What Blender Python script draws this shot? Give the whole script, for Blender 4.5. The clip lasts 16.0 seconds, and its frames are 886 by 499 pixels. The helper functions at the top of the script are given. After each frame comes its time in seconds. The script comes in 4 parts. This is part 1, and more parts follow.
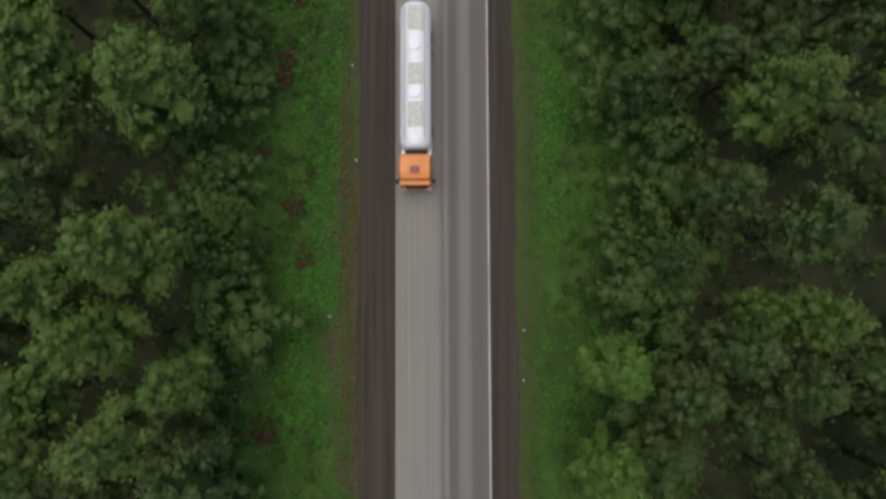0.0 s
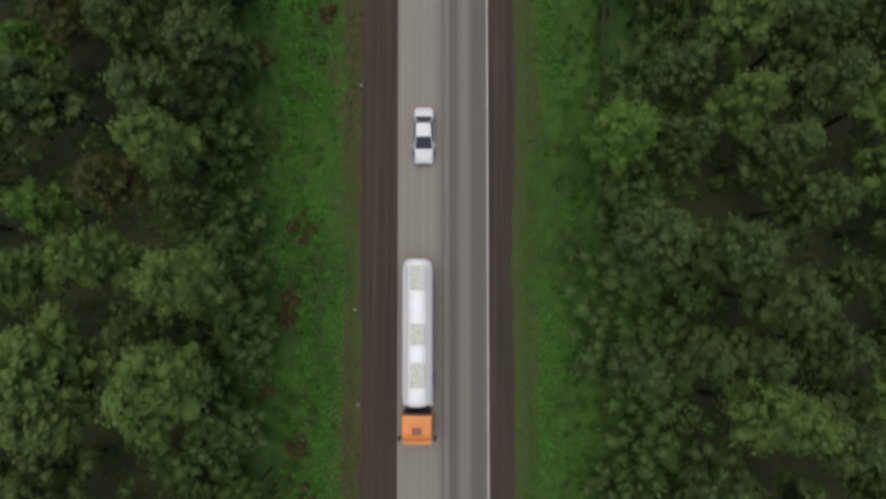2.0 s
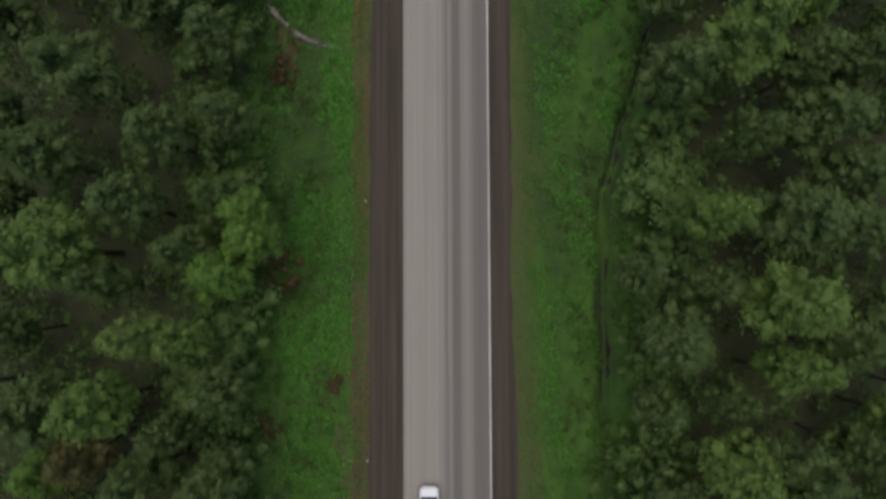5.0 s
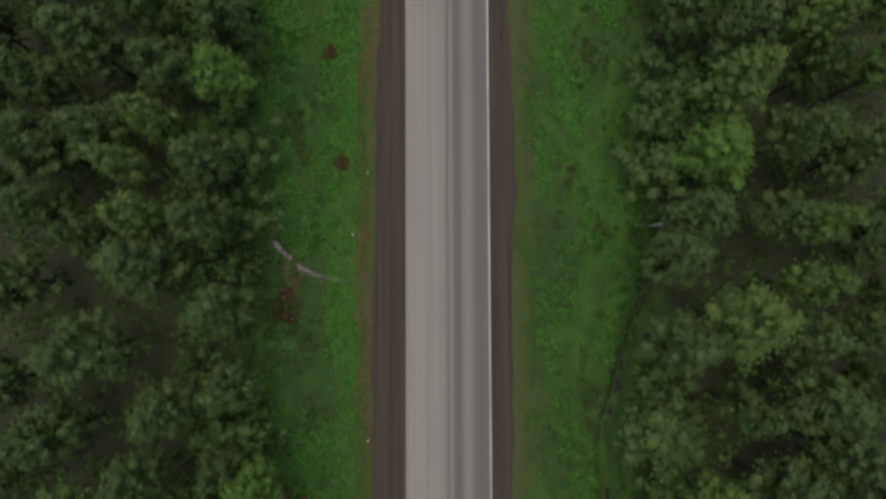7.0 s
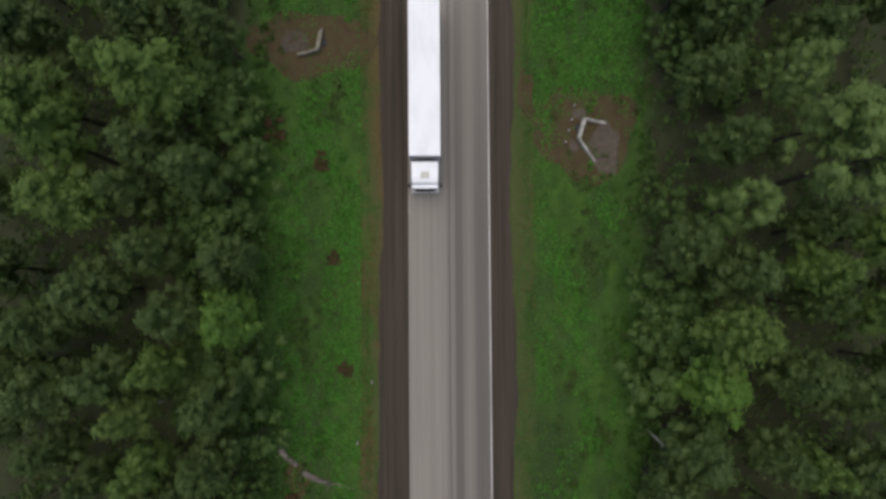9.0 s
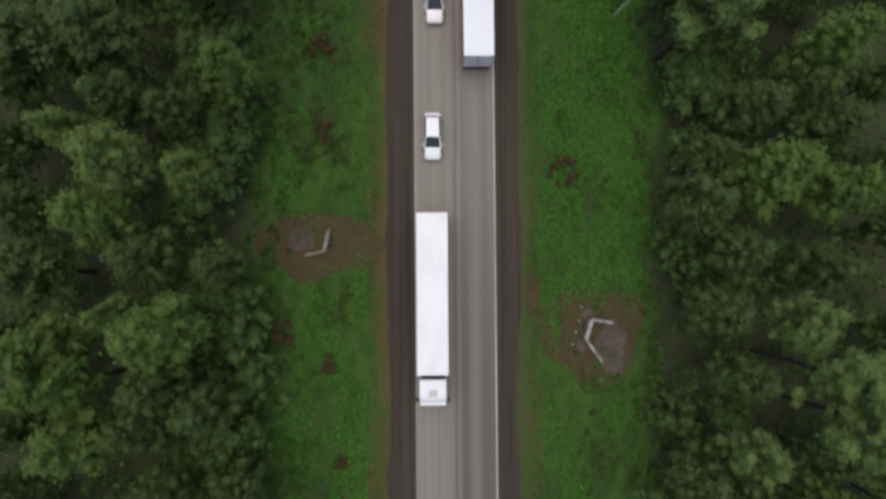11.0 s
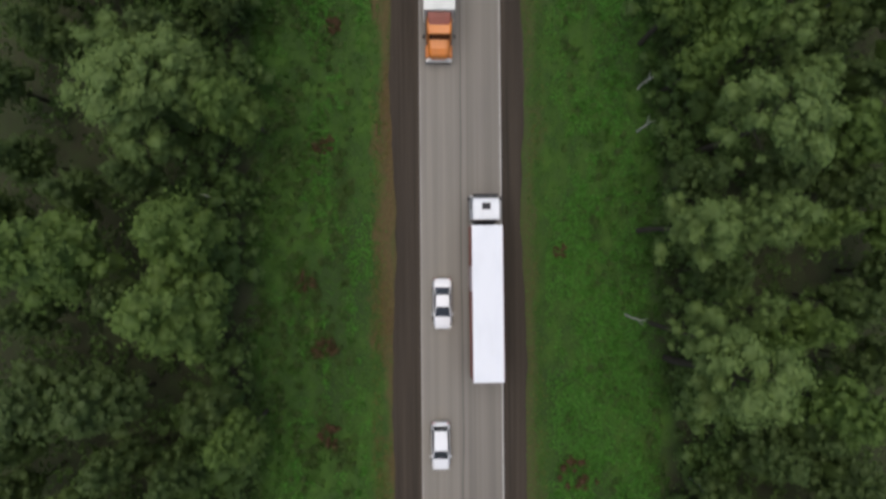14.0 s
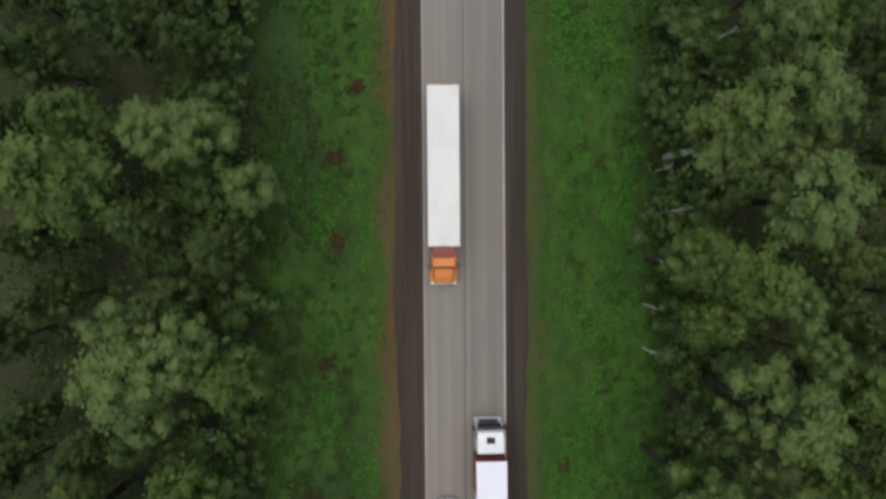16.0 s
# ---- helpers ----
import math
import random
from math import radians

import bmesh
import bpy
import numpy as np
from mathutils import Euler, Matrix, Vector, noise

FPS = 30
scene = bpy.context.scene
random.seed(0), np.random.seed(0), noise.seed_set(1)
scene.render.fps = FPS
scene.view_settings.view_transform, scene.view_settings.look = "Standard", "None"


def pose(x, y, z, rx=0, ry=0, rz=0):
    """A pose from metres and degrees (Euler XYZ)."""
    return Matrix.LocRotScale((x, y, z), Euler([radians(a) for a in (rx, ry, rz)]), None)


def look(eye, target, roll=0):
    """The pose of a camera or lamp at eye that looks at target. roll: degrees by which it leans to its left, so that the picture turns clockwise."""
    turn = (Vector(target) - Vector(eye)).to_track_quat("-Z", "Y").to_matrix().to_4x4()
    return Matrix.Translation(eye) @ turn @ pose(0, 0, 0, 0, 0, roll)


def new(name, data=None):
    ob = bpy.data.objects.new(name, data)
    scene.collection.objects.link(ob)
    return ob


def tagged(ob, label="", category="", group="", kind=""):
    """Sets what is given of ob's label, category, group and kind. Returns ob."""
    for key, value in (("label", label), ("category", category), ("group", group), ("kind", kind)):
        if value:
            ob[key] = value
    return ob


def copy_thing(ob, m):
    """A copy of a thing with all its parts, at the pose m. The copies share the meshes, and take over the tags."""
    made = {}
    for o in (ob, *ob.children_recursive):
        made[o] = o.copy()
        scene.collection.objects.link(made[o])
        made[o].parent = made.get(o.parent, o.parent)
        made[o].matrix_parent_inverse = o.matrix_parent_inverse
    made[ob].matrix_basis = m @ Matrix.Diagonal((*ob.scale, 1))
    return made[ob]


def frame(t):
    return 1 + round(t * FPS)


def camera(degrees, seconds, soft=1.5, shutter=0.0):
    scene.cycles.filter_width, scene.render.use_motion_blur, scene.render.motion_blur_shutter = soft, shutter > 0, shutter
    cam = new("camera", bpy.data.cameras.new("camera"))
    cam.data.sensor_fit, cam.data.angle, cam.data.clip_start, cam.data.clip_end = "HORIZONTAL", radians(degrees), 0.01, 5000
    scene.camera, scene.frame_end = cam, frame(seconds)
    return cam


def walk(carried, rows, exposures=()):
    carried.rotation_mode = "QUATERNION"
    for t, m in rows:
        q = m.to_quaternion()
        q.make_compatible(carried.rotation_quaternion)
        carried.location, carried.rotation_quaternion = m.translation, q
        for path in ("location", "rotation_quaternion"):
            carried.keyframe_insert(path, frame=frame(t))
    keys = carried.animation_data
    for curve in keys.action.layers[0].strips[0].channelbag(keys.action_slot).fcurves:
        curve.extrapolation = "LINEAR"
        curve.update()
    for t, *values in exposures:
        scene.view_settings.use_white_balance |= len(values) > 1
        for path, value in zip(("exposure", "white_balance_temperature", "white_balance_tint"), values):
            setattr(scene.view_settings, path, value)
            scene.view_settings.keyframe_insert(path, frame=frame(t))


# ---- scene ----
PATH = [
    (0, 1.35, -3.00, 48.51, 3.59, 0.93, -0.22),
    (0.5, 1.19, 1.97, 48.94, 3.29, 0.74, -0.14),
    (1, 1.04, 7.53, 49.37, 3.01, 0.55, -0.06),
    (1.5, 0.88, 12.34, 49.82, 2.76, 0.38, -0.02),
    (2, 0.73, 17.16, 50.28, 2.56, 0.23, -0.02),
    (2.5, 0.58, 22.46, 50.75, 2.42, 0.10, -0.07),
    (3, 0.44, 27.75, 51.23, 2.36, 0.00, -0.15),
    (3.5, 0.30, 32.33, 51.68, 2.39, -0.08, -0.23),
    (4, 0.17, 37.31, 52.09, 2.53, -0.16, -0.28),
    (4.5, 0.04, 42.30, 52.45, 2.78, -0.24, -0.28),
    (5, -0.08, 47.34, 52.78, 3.06, -0.32, -0.25),
    (5.5, -0.20, 52.23, 53.09, 3.31, -0.40, -0.20),
    (6, -0.31, 57.18, 53.42, 3.44, -0.48, -0.18),
    (6.5, -0.42, 62.16, 53.78, 3.38, -0.58, -0.20),
    (7, -0.54, 67.47, 54.17, 3.19, -0.68, -0.24),
    (7.5, -0.65, 72.25, 54.58, 2.91, -0.77, -0.30),
    (8, -0.76, 76.97, 54.99, 2.59, -0.85, -0.36),
    (8.5, -0.88, 82.25, 55.40, 2.29, -0.92, -0.39),
    (9, -1.00, 86.87, 55.78, 2.03, -0.97, -0.41),
    (9.5, -1.15, 91.56, 56.09, 1.83, -1.02, -0.42),
    (10, -1.33, 96.12, 56.30, 1.72, -1.08, -0.43),
    (10.5, -1.55, 100.81, 56.39, 1.70, -1.14, -0.43),
    (11, -1.79, 105.47, 56.38, 1.73, -1.22, -0.43),
    (11.5, -2.04, 110.10, 56.31, 1.76, -1.31, -0.43),
    (12, -2.27, 114.40, 56.22, 1.73, -1.42, -0.43),
    (12.5, -2.48, 119.35, 56.12, 1.61, -1.55, -0.43),
    (13, -2.65, 124.47, 56.04, 1.38, -1.67, -0.44),
    (13.5, -2.79, 129.14, 55.97, 1.07, -1.77, -0.45),
    (14, -2.88, 133.95, 55.90, 0.67, -1.83, -0.46),
    (14.5, -2.93, 139.43, 55.85, 0.20, -1.83, -0.46),
    (15, -2.94, 144.41, 55.80, -0.32, -1.78, -0.47),
    (15.5, -2.92, 150.02, 55.75, -0.89, -1.70, -0.47),
    (16, -2.90, 155.68, 55.70, -1.47, -1.61, -0.47),
]

cam = camera(70.6, 16.0, soft=3.0, shutter=0.5)
walk(cam, [(t, pose(x, y, z, rx, ry, rz)) for t, x, y, z, rx, ry, rz in PATH], exposures=[(0, -0.03)])

# ---- light: a grey, overcast day ----
world = bpy.data.worlds.new("overcast")
scene.world = world
world.use_nodes = True
wn = world.node_tree
sky = wn.nodes.new("ShaderNodeTexSky")
sky.sky_type = "NISHITA"
sky.sun_disc = False
sky.sun_elevation, sky.sun_rotation = radians(82), radians(-40)
sky.air_density, sky.dust_density, sky.ozone_density = 1.0, 4.0, 1.0
wn.links.new(sky.outputs["Color"], wn.nodes["Background"].inputs["Color"])
wn.nodes["Background"].inputs["Strength"].default_value = 0.15
sun = new("sun", bpy.data.lights.new("sun", "SUN"))
sun.data.energy, sun.data.angle, sun.data.color = 1.15, radians(70), (0.98, 0.97, 0.9)
sun.matrix_world = look((-5, 6, 58), (0, 0, 0))


# ---- materials ----
class Mat:
    """A small helper that strings nodes of one material together."""

    def __init__(self, name, rough=0.8, metal=0.0, spec=0.3):
        self.m = bpy.data.materials.new(name)
        self.m.use_nodes = True
        self.t = self.m.node_tree
        self.p = self.t.nodes["Principled BSDF"]
        self.p.inputs["Roughness"].default_value = rough
        self.p.inputs["Metallic"].default_value = metal
        self.p.inputs["Specular IOR Level"].default_value = spec
        self.coords = self.node("ShaderNodeTexCoord").outputs["Object"]

    def node(self, kind, **inputs):
        n = self.t.nodes.new(kind)
        for k, v in inputs.items():
            self.put(n.inputs[k], v)
        return n

    def put(self, socket, v):
        if isinstance(v, bpy.types.NodeSocket):
            self.t.links.new(v, socket)
        else:
            socket.default_value = v

    def noise(self, scale=(1, 1, 1), detail=3.0, vec=None, rough=0.6, shift=0.0):
        mp = self.node("ShaderNodeMapping", Scale=scale, Location=(shift, shift, shift))
        self.t.links.new(vec or self.coords, mp.inputs["Vector"])
        n = self.node("ShaderNodeTexNoise", Scale=1.0, Detail=detail, Roughness=rough)
        self.t.links.new(mp.outputs[0], n.inputs["Vector"])
        return n.outputs["Fac"]

    def range(self, v, a, b, c=0.0, d=1.0, smooth=False):
        n = self.node("ShaderNodeMapRange")
        if smooth:
            n.interpolation_type = "SMOOTHSTEP"
        self.put(n.inputs["Value"], v)
        for i, q in zip((1, 2, 3, 4), (a, b, c, d)):
            n.inputs[i].default_value = q
        return n.outputs[0]

    def mix(self, fac, a, b, kind="MIX"):
        n = self.t.nodes.new("ShaderNodeMix")
        n.data_type, n.blend_type = "RGBA", kind
        self.put(n.inputs[0], fac)
        self.put(n.inputs[6], a if not isinstance(a, tuple) else (*a, 1))
        self.put(n.inputs[7], b if not isinstance(b, tuple) else (*b, 1))
        return n.outputs[2]

    def math(self, op, a, b=0.0):
        n = self.t.nodes.new("ShaderNodeMath")
        n.operation = op
        self.put(n.inputs[0], a)
        self.put(n.inputs[1], b)
        return n.outputs[0]

    def xyz(self):
        n = self.t.nodes.new("ShaderNodeSeparateXYZ")
        self.t.links.new(self.coords, n.inputs[0])
        return n.outputs

    def color(self, v):
        self.put(self.p.inputs["Base Color"], v if not isinstance(v, tuple) else (*v, 1))
        return self

    def bump(self, h, strength=0.4, dist=0.02):
        n = self.node("ShaderNodeBump", Strength=strength, Distance=dist, Height=h)
        self.t.links.new(n.outputs[0], self.p.inputs["Normal"])
        return self


def painted(name, col, rough=0.35, dirt=(0.12, 0.1, 0.08), amount=0.25, spec=0.5):
    """Vehicle paint with a thin, streaky film of road dirt."""
    m = Mat(name, rough, spec=spec)
    d = m.math("MULTIPLY", m.range(m.noise((1.2, 0.35, 1.2), 4), 0.45, 0.8), amount)
    f = m.math("MULTIPLY", m.range(m.noise((14, 14, 14), 2), 0.55, 0.8), amount * 0.4)
    m.color(m.mix(m.math("ADD", d, f), col, dirt))
    m.put(m.p.inputs["Roughness"], m.range(d, 0, amount, rough, min(1, rough + 0.3)))
    return m.m


def plain(name, col, rough=0.6, metal=0.0, vary=0.25, scale=6.0):
    m = Mat(name, rough, metal)
    n = m.noise((scale, scale, scale), 3)
    m.color(m.mix(m.range(n, 0.3, 0.7), tuple(c * (1 - vary) for c in col), tuple(min(1, c * (1 + vary)) for c in col)))
    m.bump(n, 0.15, 0.01)
    return m.m


def leafy(name, dark, light, tint):
    """Foliage: each leaf spray takes its own shade, each tree its own cast."""
    m = Mat(name, 0.6, spec=0.25)
    geo = m.node("ShaderNodeNewGeometry")
    info = m.node("ShaderNodeObjectInfo")
    c = m.mix(m.range(geo.outputs["Random Per Island"], 0, 1, 0.2, 0.7), dark, light)
    c = m.mix(m.range(m.noise((0.7, 0.7, 0.7), 2), 0.35, 0.7), c, m.mix(0.5, c, light))
    c = m.mix(m.math("MULTIPLY", info.outputs["Random"], 0.55), c, tint)
    m.color(c)
    tr = m.node("ShaderNodeBsdfTranslucent")
    m.put(tr.inputs["Color"], c)
    mx = m.node("ShaderNodeMixShader", Fac=0.22)
    m.t.links.new(m.p.outputs[0], mx.inputs[1])
    m.t.links.new(tr.outputs[0], mx.inputs[2])
    m.t.links.new(mx.outputs[0], m.t.nodes["Material Output"].inputs["Surface"])
    return m.m


LEAF_PALE = leafy("leaf_pale", (0.082, 0.132, 0.034), (0.142, 0.206, 0.054), (0.114, 0.172, 0.045))
LEAF_OLIVE = leafy("leaf_olive", (0.06, 0.105, 0.020), (0.11, 0.165, 0.032), (0.085, 0.15, 0.027))
LEAF_SUNNY = leafy("leaf_sunny", (0.078, 0.122, 0.028), (0.128, 0.18, 0.042), (0.1, 0.155, 0.033))
LEAF_DARK = leafy("leaf_dark", (0.041, 0.067, 0.017), (0.076, 0.114, 0.027), (0.056, 0.092, 0.023))
LEAF_LIME = leafy("leaf_lime", (0.055, 0.115, 0.015), (0.105, 0.185, 0.027), (0.075, 0.155, 0.023))
LEAF_LOW = leafy("leaf_low", (0.045, 0.082, 0.018), (0.08, 0.132, 0.03), (0.06, 0.112, 0.024))
LEAF_BROWNISH = leafy("leaf_brownish", (0.045, 0.05, 0.014), (0.09, 0.085, 0.023), (0.07, 0.06, 0.019))
LEAF_RUST = leafy("leaf_rust", (0.05, 0.03, 0.014), (0.1, 0.052, 0.023), (0.06, 0.05, 0.015))
GRASS = leafy("grass", (0.03, 0.075, 0.011), (0.06, 0.13, 0.017), (0.05, 0.115, 0.015))
WEED = leafy("weed", (0.042, 0.145, 0.015), (0.08, 0.225, 0.027), (0.064, 0.195, 0.022))
DRY = leafy("dry_grass", (0.07, 0.06, 0.015), (0.13, 0.11, 0.030), (0.11, 0.08, 0.023))


def bark(name, col, patch):
    m = Mat(name, 0.85)
    n = m.noise((6, 6, 1.5), 4)
    m.color(m.mix(m.range(n, 0.52, 0.66), col, patch)).bump(n, 0.4, 0.02)
    return m.m


BARK = bark("bark", (0.055, 0.047, 0.035), (0.03, 0.027, 0.02))
BIRCH_BARK = bark("birch_bark", (0.52, 0.5, 0.45), (0.12, 0.105, 0.09))

# asphalt: long streaks of wear and rubber along the lanes
mt = Mat("asphalt", 0.85)
px, py, pz = mt.xyz()
streak = mt.noise((2.3, 0.012, 1), 3)
fine = mt.noise((9, 0.03, 1), 2, shift=7)
grit = mt.noise((18, 18, 18), 2)
blot = mt.noise((0.5, 0.10, 1), 4, shift=3)
c = mt.mix(mt.range(streak, 0.3, 0.7), (0.189, 0.171, 0.143), (0.252, 0.230, 0.193))
c = mt.mix(mt.math("MULTIPLY", mt.range(fine, 0.4, 0.75), 0.3), c, (0.12, 0.108, 0.1))
ramp = mt.node("ShaderNodeValToRGB")
mt.put(ramp.inputs[0], mt.range(px, -3.0, 4.1))
stops = [(0.0, 0.1), (0.03, 0.0), (0.40, 0.08), (0.455, 0.2), (0.475, 0.55), (0.495, 0.5), (0.52, 0.28), (0.555, 0.4), (0.58, 0.85), (0.645, 0.85), (0.69, 0.42),
         (0.74, 0.36), (0.79, 0.45), (0.83, 0.8), (0.9, 0.85), (0.97, 0.8), (1.0, 0.5)]
els = ramp.color_ramp.elements
els[0].color, els[1].color = (stops[0][1],) * 3 + (1,), (stops[-1][1],) * 3 + (1,)
for p, v in stops[1:-1]:
    els.new(p).color = (v, v, v, 1)
wear = mt.math("MULTIPLY", ramp.outputs[0], mt.range(py, 88, 122, 1.0, 0.32, True))
c = mt.mix(mt.math("MULTIPLY", wear, 0.95), c, (0.058, 0.05, 0.043))
seam = mt.math("SUBTRACT", 1.0, mt.range(mt.math("ABSOLUTE", mt.math("SUBTRACT", px, mt.range(blot, 0.3, 0.7, 0.5, 0.66))), 0.02, 0.09))
c = mt.mix(mt.math("MULTIPLY", seam, 0.7), c, (0.06, 0.055, 0.05))
c = mt.mix(mt.math("MULTIPLY", mt.range(blot, 0.5, 0.8), 0.25), c, (0.11, 0.1, 0.095))
c = mt.mix(mt.math("MULTIPLY", grit, 0.25), c, (0.28, 0.26, 0.24))
ASPHALT = mt.color(c).bump(grit, 0.3, 0.006).m

mt = Mat("road_paint", 0.7)
worn = mt.range(mt.noise((5, 0.25, 5), 4), 0.4, 0.85)
LINE = mt.color(mt.mix(worn, (0.52, 0.51, 0.48), (0.24, 0.22, 0.2))).m

mt = Mat("faded_road_paint", 0.75)
worn = mt.range(mt.noise((5, 0.12, 5), 4), 0.3, 0.65)
FADED = mt.color(mt.mix(worn, (0.42, 0.4, 0.37), (0.23, 0.205, 0.18))).m

mt = Mat("shoulder_gravel", 0.95)
g1, g2, g3 = mt.noise((2.6, 0.04, 1), 3), mt.noise((6, 0.3, 6), 4), mt.noise((25, 25, 25), 2)
c = mt.mix(mt.range(g1, 0.3, 0.7), (0.028, 0.022, 0.016), (0.062, 0.048, 0.035))
c = mt.mix(mt.math("MULTIPLY", mt.range(g2, 0.45, 0.75), 0.4), c, (0.035, 0.03, 0.026))
c = mt.mix(mt.math("MULTIPLY", mt.range(g3, 0.55, 0.75), 0.35), c, (0.1, 0.085, 0.07))
GRAVEL = mt.color(c).bump(g3, 0.5, 0.015).m

mt = Mat("ground", 0.95)
px, py, pz = mt.xyz()
ax = mt.math("ABSOLUTE", mt.math("SUBTRACT", px, 0.4))
wob = mt.noise((0.22, 0.16, 1), 4)
n1, n2, n3 = mt.noise((0.9, 0.6, 1), 4, shift=5), mt.noise((5, 4, 4), 3), mt.noise((0.12, 0.05, 1), 3, shift=9)
edge = mt.math("ADD", ax, mt.range(wob, 0.3, 0.7, -1.6, 1.6))
grass = mt.mix(mt.range(n1, 0.35, 0.68), (0.028, 0.062, 0.011), (0.05, 0.108, 0.014))
grass = mt.mix(mt.math("MULTIPLY", mt.range(n3, 0.46, 0.62), 0.75), grass, (0.024, 0.044, 0.012))
grass = mt.mix(mt.math("MULTIPLY", mt.range(n2, 0.5, 0.75), 0.45), grass, (0.02, 0.045, 0.008))
soil = mt.mix(mt.range(n2, 0.35, 0.7), (0.05, 0.034, 0.022), (0.085, 0.058, 0.036))
floor_ = mt.mix(mt.range(n1, 0.35, 0.7), (0.036, 0.037, 0.019), (0.042, 0.056, 0.02))
west = mt.range(px, -1, 1, 1.0, 0.25)
late = mt.math("MULTIPLY", mt.range(px, -1, 1, 1.0, 0.0), mt.range(py, 70, 105))
rust = mt.mix(mt.range(n2, 0.35, 0.7), (0.075, 0.05, 0.022), (0.112, 0.074, 0.032))
strip_ = mt.mix(mt.math("MULTIPLY", mt.range(mt.noise((0.5, 0.07, 1), 3, shift=15), 0.42, 0.58), west), (0.05, 0.07, 0.02), mt.mix(mt.range(py, 40, 95), soil, rust))
strip_ = mt.mix(mt.math("MULTIPLY", late, mt.range(mt.noise((0.6, 0.1, 1), 3, shift=21), 0.36, 0.55, 0.25, 0.8)), strip_, rust)
verge = mt.mix(mt.range(mt.math("SUBTRACT", edge, mt.math("MULTIPLY", mt.math("SUBTRACT", west, late), 0.9)), 6.5, 7.5), strip_, grass)
c = mt.mix(mt.range(edge, 17.2, 19.6), verge, floor_)
GROUND = mt.color(c).bump(n2, 0.6, 0.06).m

mt = Mat("bare_soil", 0.95)
n1, n2 = mt.noise((1.3, 1.3, 1.3), 4), mt.noise((9, 9, 9), 3)
c = mt.mix(mt.range(n1, 0.35, 0.65), (0.05, 0.035, 0.016), (0.076, 0.054, 0.026))
SOIL = mt.color(mt.mix(mt.math("MULTIPLY", mt.range(n1, 0.5, 0.62), 0.55), c, (0.04, 0.05, 0.016))).bump(n2, 0.6, 0.04).m
SILT = plain("silt", (0.075, 0.06, 0.045), 0.8, 0, 0.3, 2.5)
# near-black that stands for the shade down in the drain
DITCH_SHADE = plain("ditch_shade", (0.014, 0.011, 0.008), 0.6, 0, 0.3, 3.0)
MUD = plain("mud", (0.06, 0.047, 0.034), 0.7, 0, 0.3, 2.5)
MOSSY = plain("mossy_concrete", (0.17, 0.155, 0.12), 0.9, 0, 0.45, 2.0)
CONCRETE = plain("concrete", (0.27, 0.26, 0.235), 0.85, 0, 0.45, 2.2)
STONE = plain("pale_stone", (0.45, 0.44, 0.41), 0.85, 0, 0.25, 8.0)
DEADWOOD = plain("dead_wood", (0.13, 0.112, 0.094), 0.9, 0, 0.75, 2.2)

WHITE = painted("white_paint", (0.74, 0.75, 0.76), 0.4, amount=0.12)
ROOF_WHITE = painted("trailer_white", (0.74, 0.755, 0.785), 0.5, amount=0.06)
CREAM = painted("cream_paint", (0.66, 0.66, 0.61), 0.5, amount=0.12)
TANK = painted("tank_white", (0.76, 0.75, 0.74), 0.4, amount=0.14, dirt=(0.3, 0.28, 0.26))
ORANGE = painted("orange_paint", (0.62, 0.20, 0.035), 0.35, amount=0.2)
RED = painted("red_paint", (0.26, 0.07, 0.045), 0.5, amount=0.4)
SILVER = painted("silver_paint", (0.58, 0.59, 0.60), 0.3, amount=0.12)
CAR_WHITE = painted("car_white", (0.76, 0.76, 0.77), 0.3, amount=0.1)
BLACK = plain("black_plastic", (0.02, 0.02, 0.022), 0.55)
STEEL = plain("chassis_steel", (0.05, 0.05, 0.052), 0.5, 0.4)
ALLOY = plain("alloy", (0.5, 0.5, 0.5), 0.35, 0.9, 0.1)
RUBBER = plain("rubber", (0.018, 0.018, 0.018), 0.85)
PATCH = plain("tank_walkway", (0.5, 0.49, 0.43), 0.7)
LAMP = plain("lamp_glass", (0.7, 0.7, 0.68), 0.15)
AMBER = plain("amber_lens", (0.6, 0.22, 0.03), 0.2)
TAIL = plain("red_lens", (0.35, 0.02, 0.02), 0.2)
mt = Mat("dark_glass", 0.06, spec=0.6)
GLASS = mt.color((0.03, 0.034, 0.038)).m


# ---- mesh helpers ----
def mesh_of(name, bm, material, smooth=False):
    me = bpy.data.meshes.new(name)
    bmesh.ops.recalc_face_normals(bm, faces=bm.faces)
    bm.to_mesh(me)
    bm.free()
    me.materials.append(material)
    if smooth:
        for p in me.polygons:
            p.use_smooth = True
    return me


def part(name, bm, material, parent, label="", smooth=False):
    ob = new(name, mesh_of(name, bm, material, smooth))
    ob.parent = parent
    return tagged(ob, label)


def box(x0, x1, y0, y1, z0, z1, bev=0.0, bm=None, seg=2):
    b = bmesh.new()
    bmesh.ops.create_cube(b, size=1, matrix=Matrix.LocRotScale(((x0 + x1) / 2, (y0 + y1) / 2, (z0 + z1) / 2), None, (x1 - x0, y1 - y0, z1 - z0)))
    if bev:
        bmesh.ops.bevel(b, geom=b.edges[:], offset=bev, segments=seg, profile=0.5, affect="EDGES")
    if bm is None:
        return b
    me = bpy.data.meshes.new("tmp")
    b.to_mesh(me)
    b.free()
    bm.from_mesh(me)
    bpy.data.meshes.remove(me)
    return bm


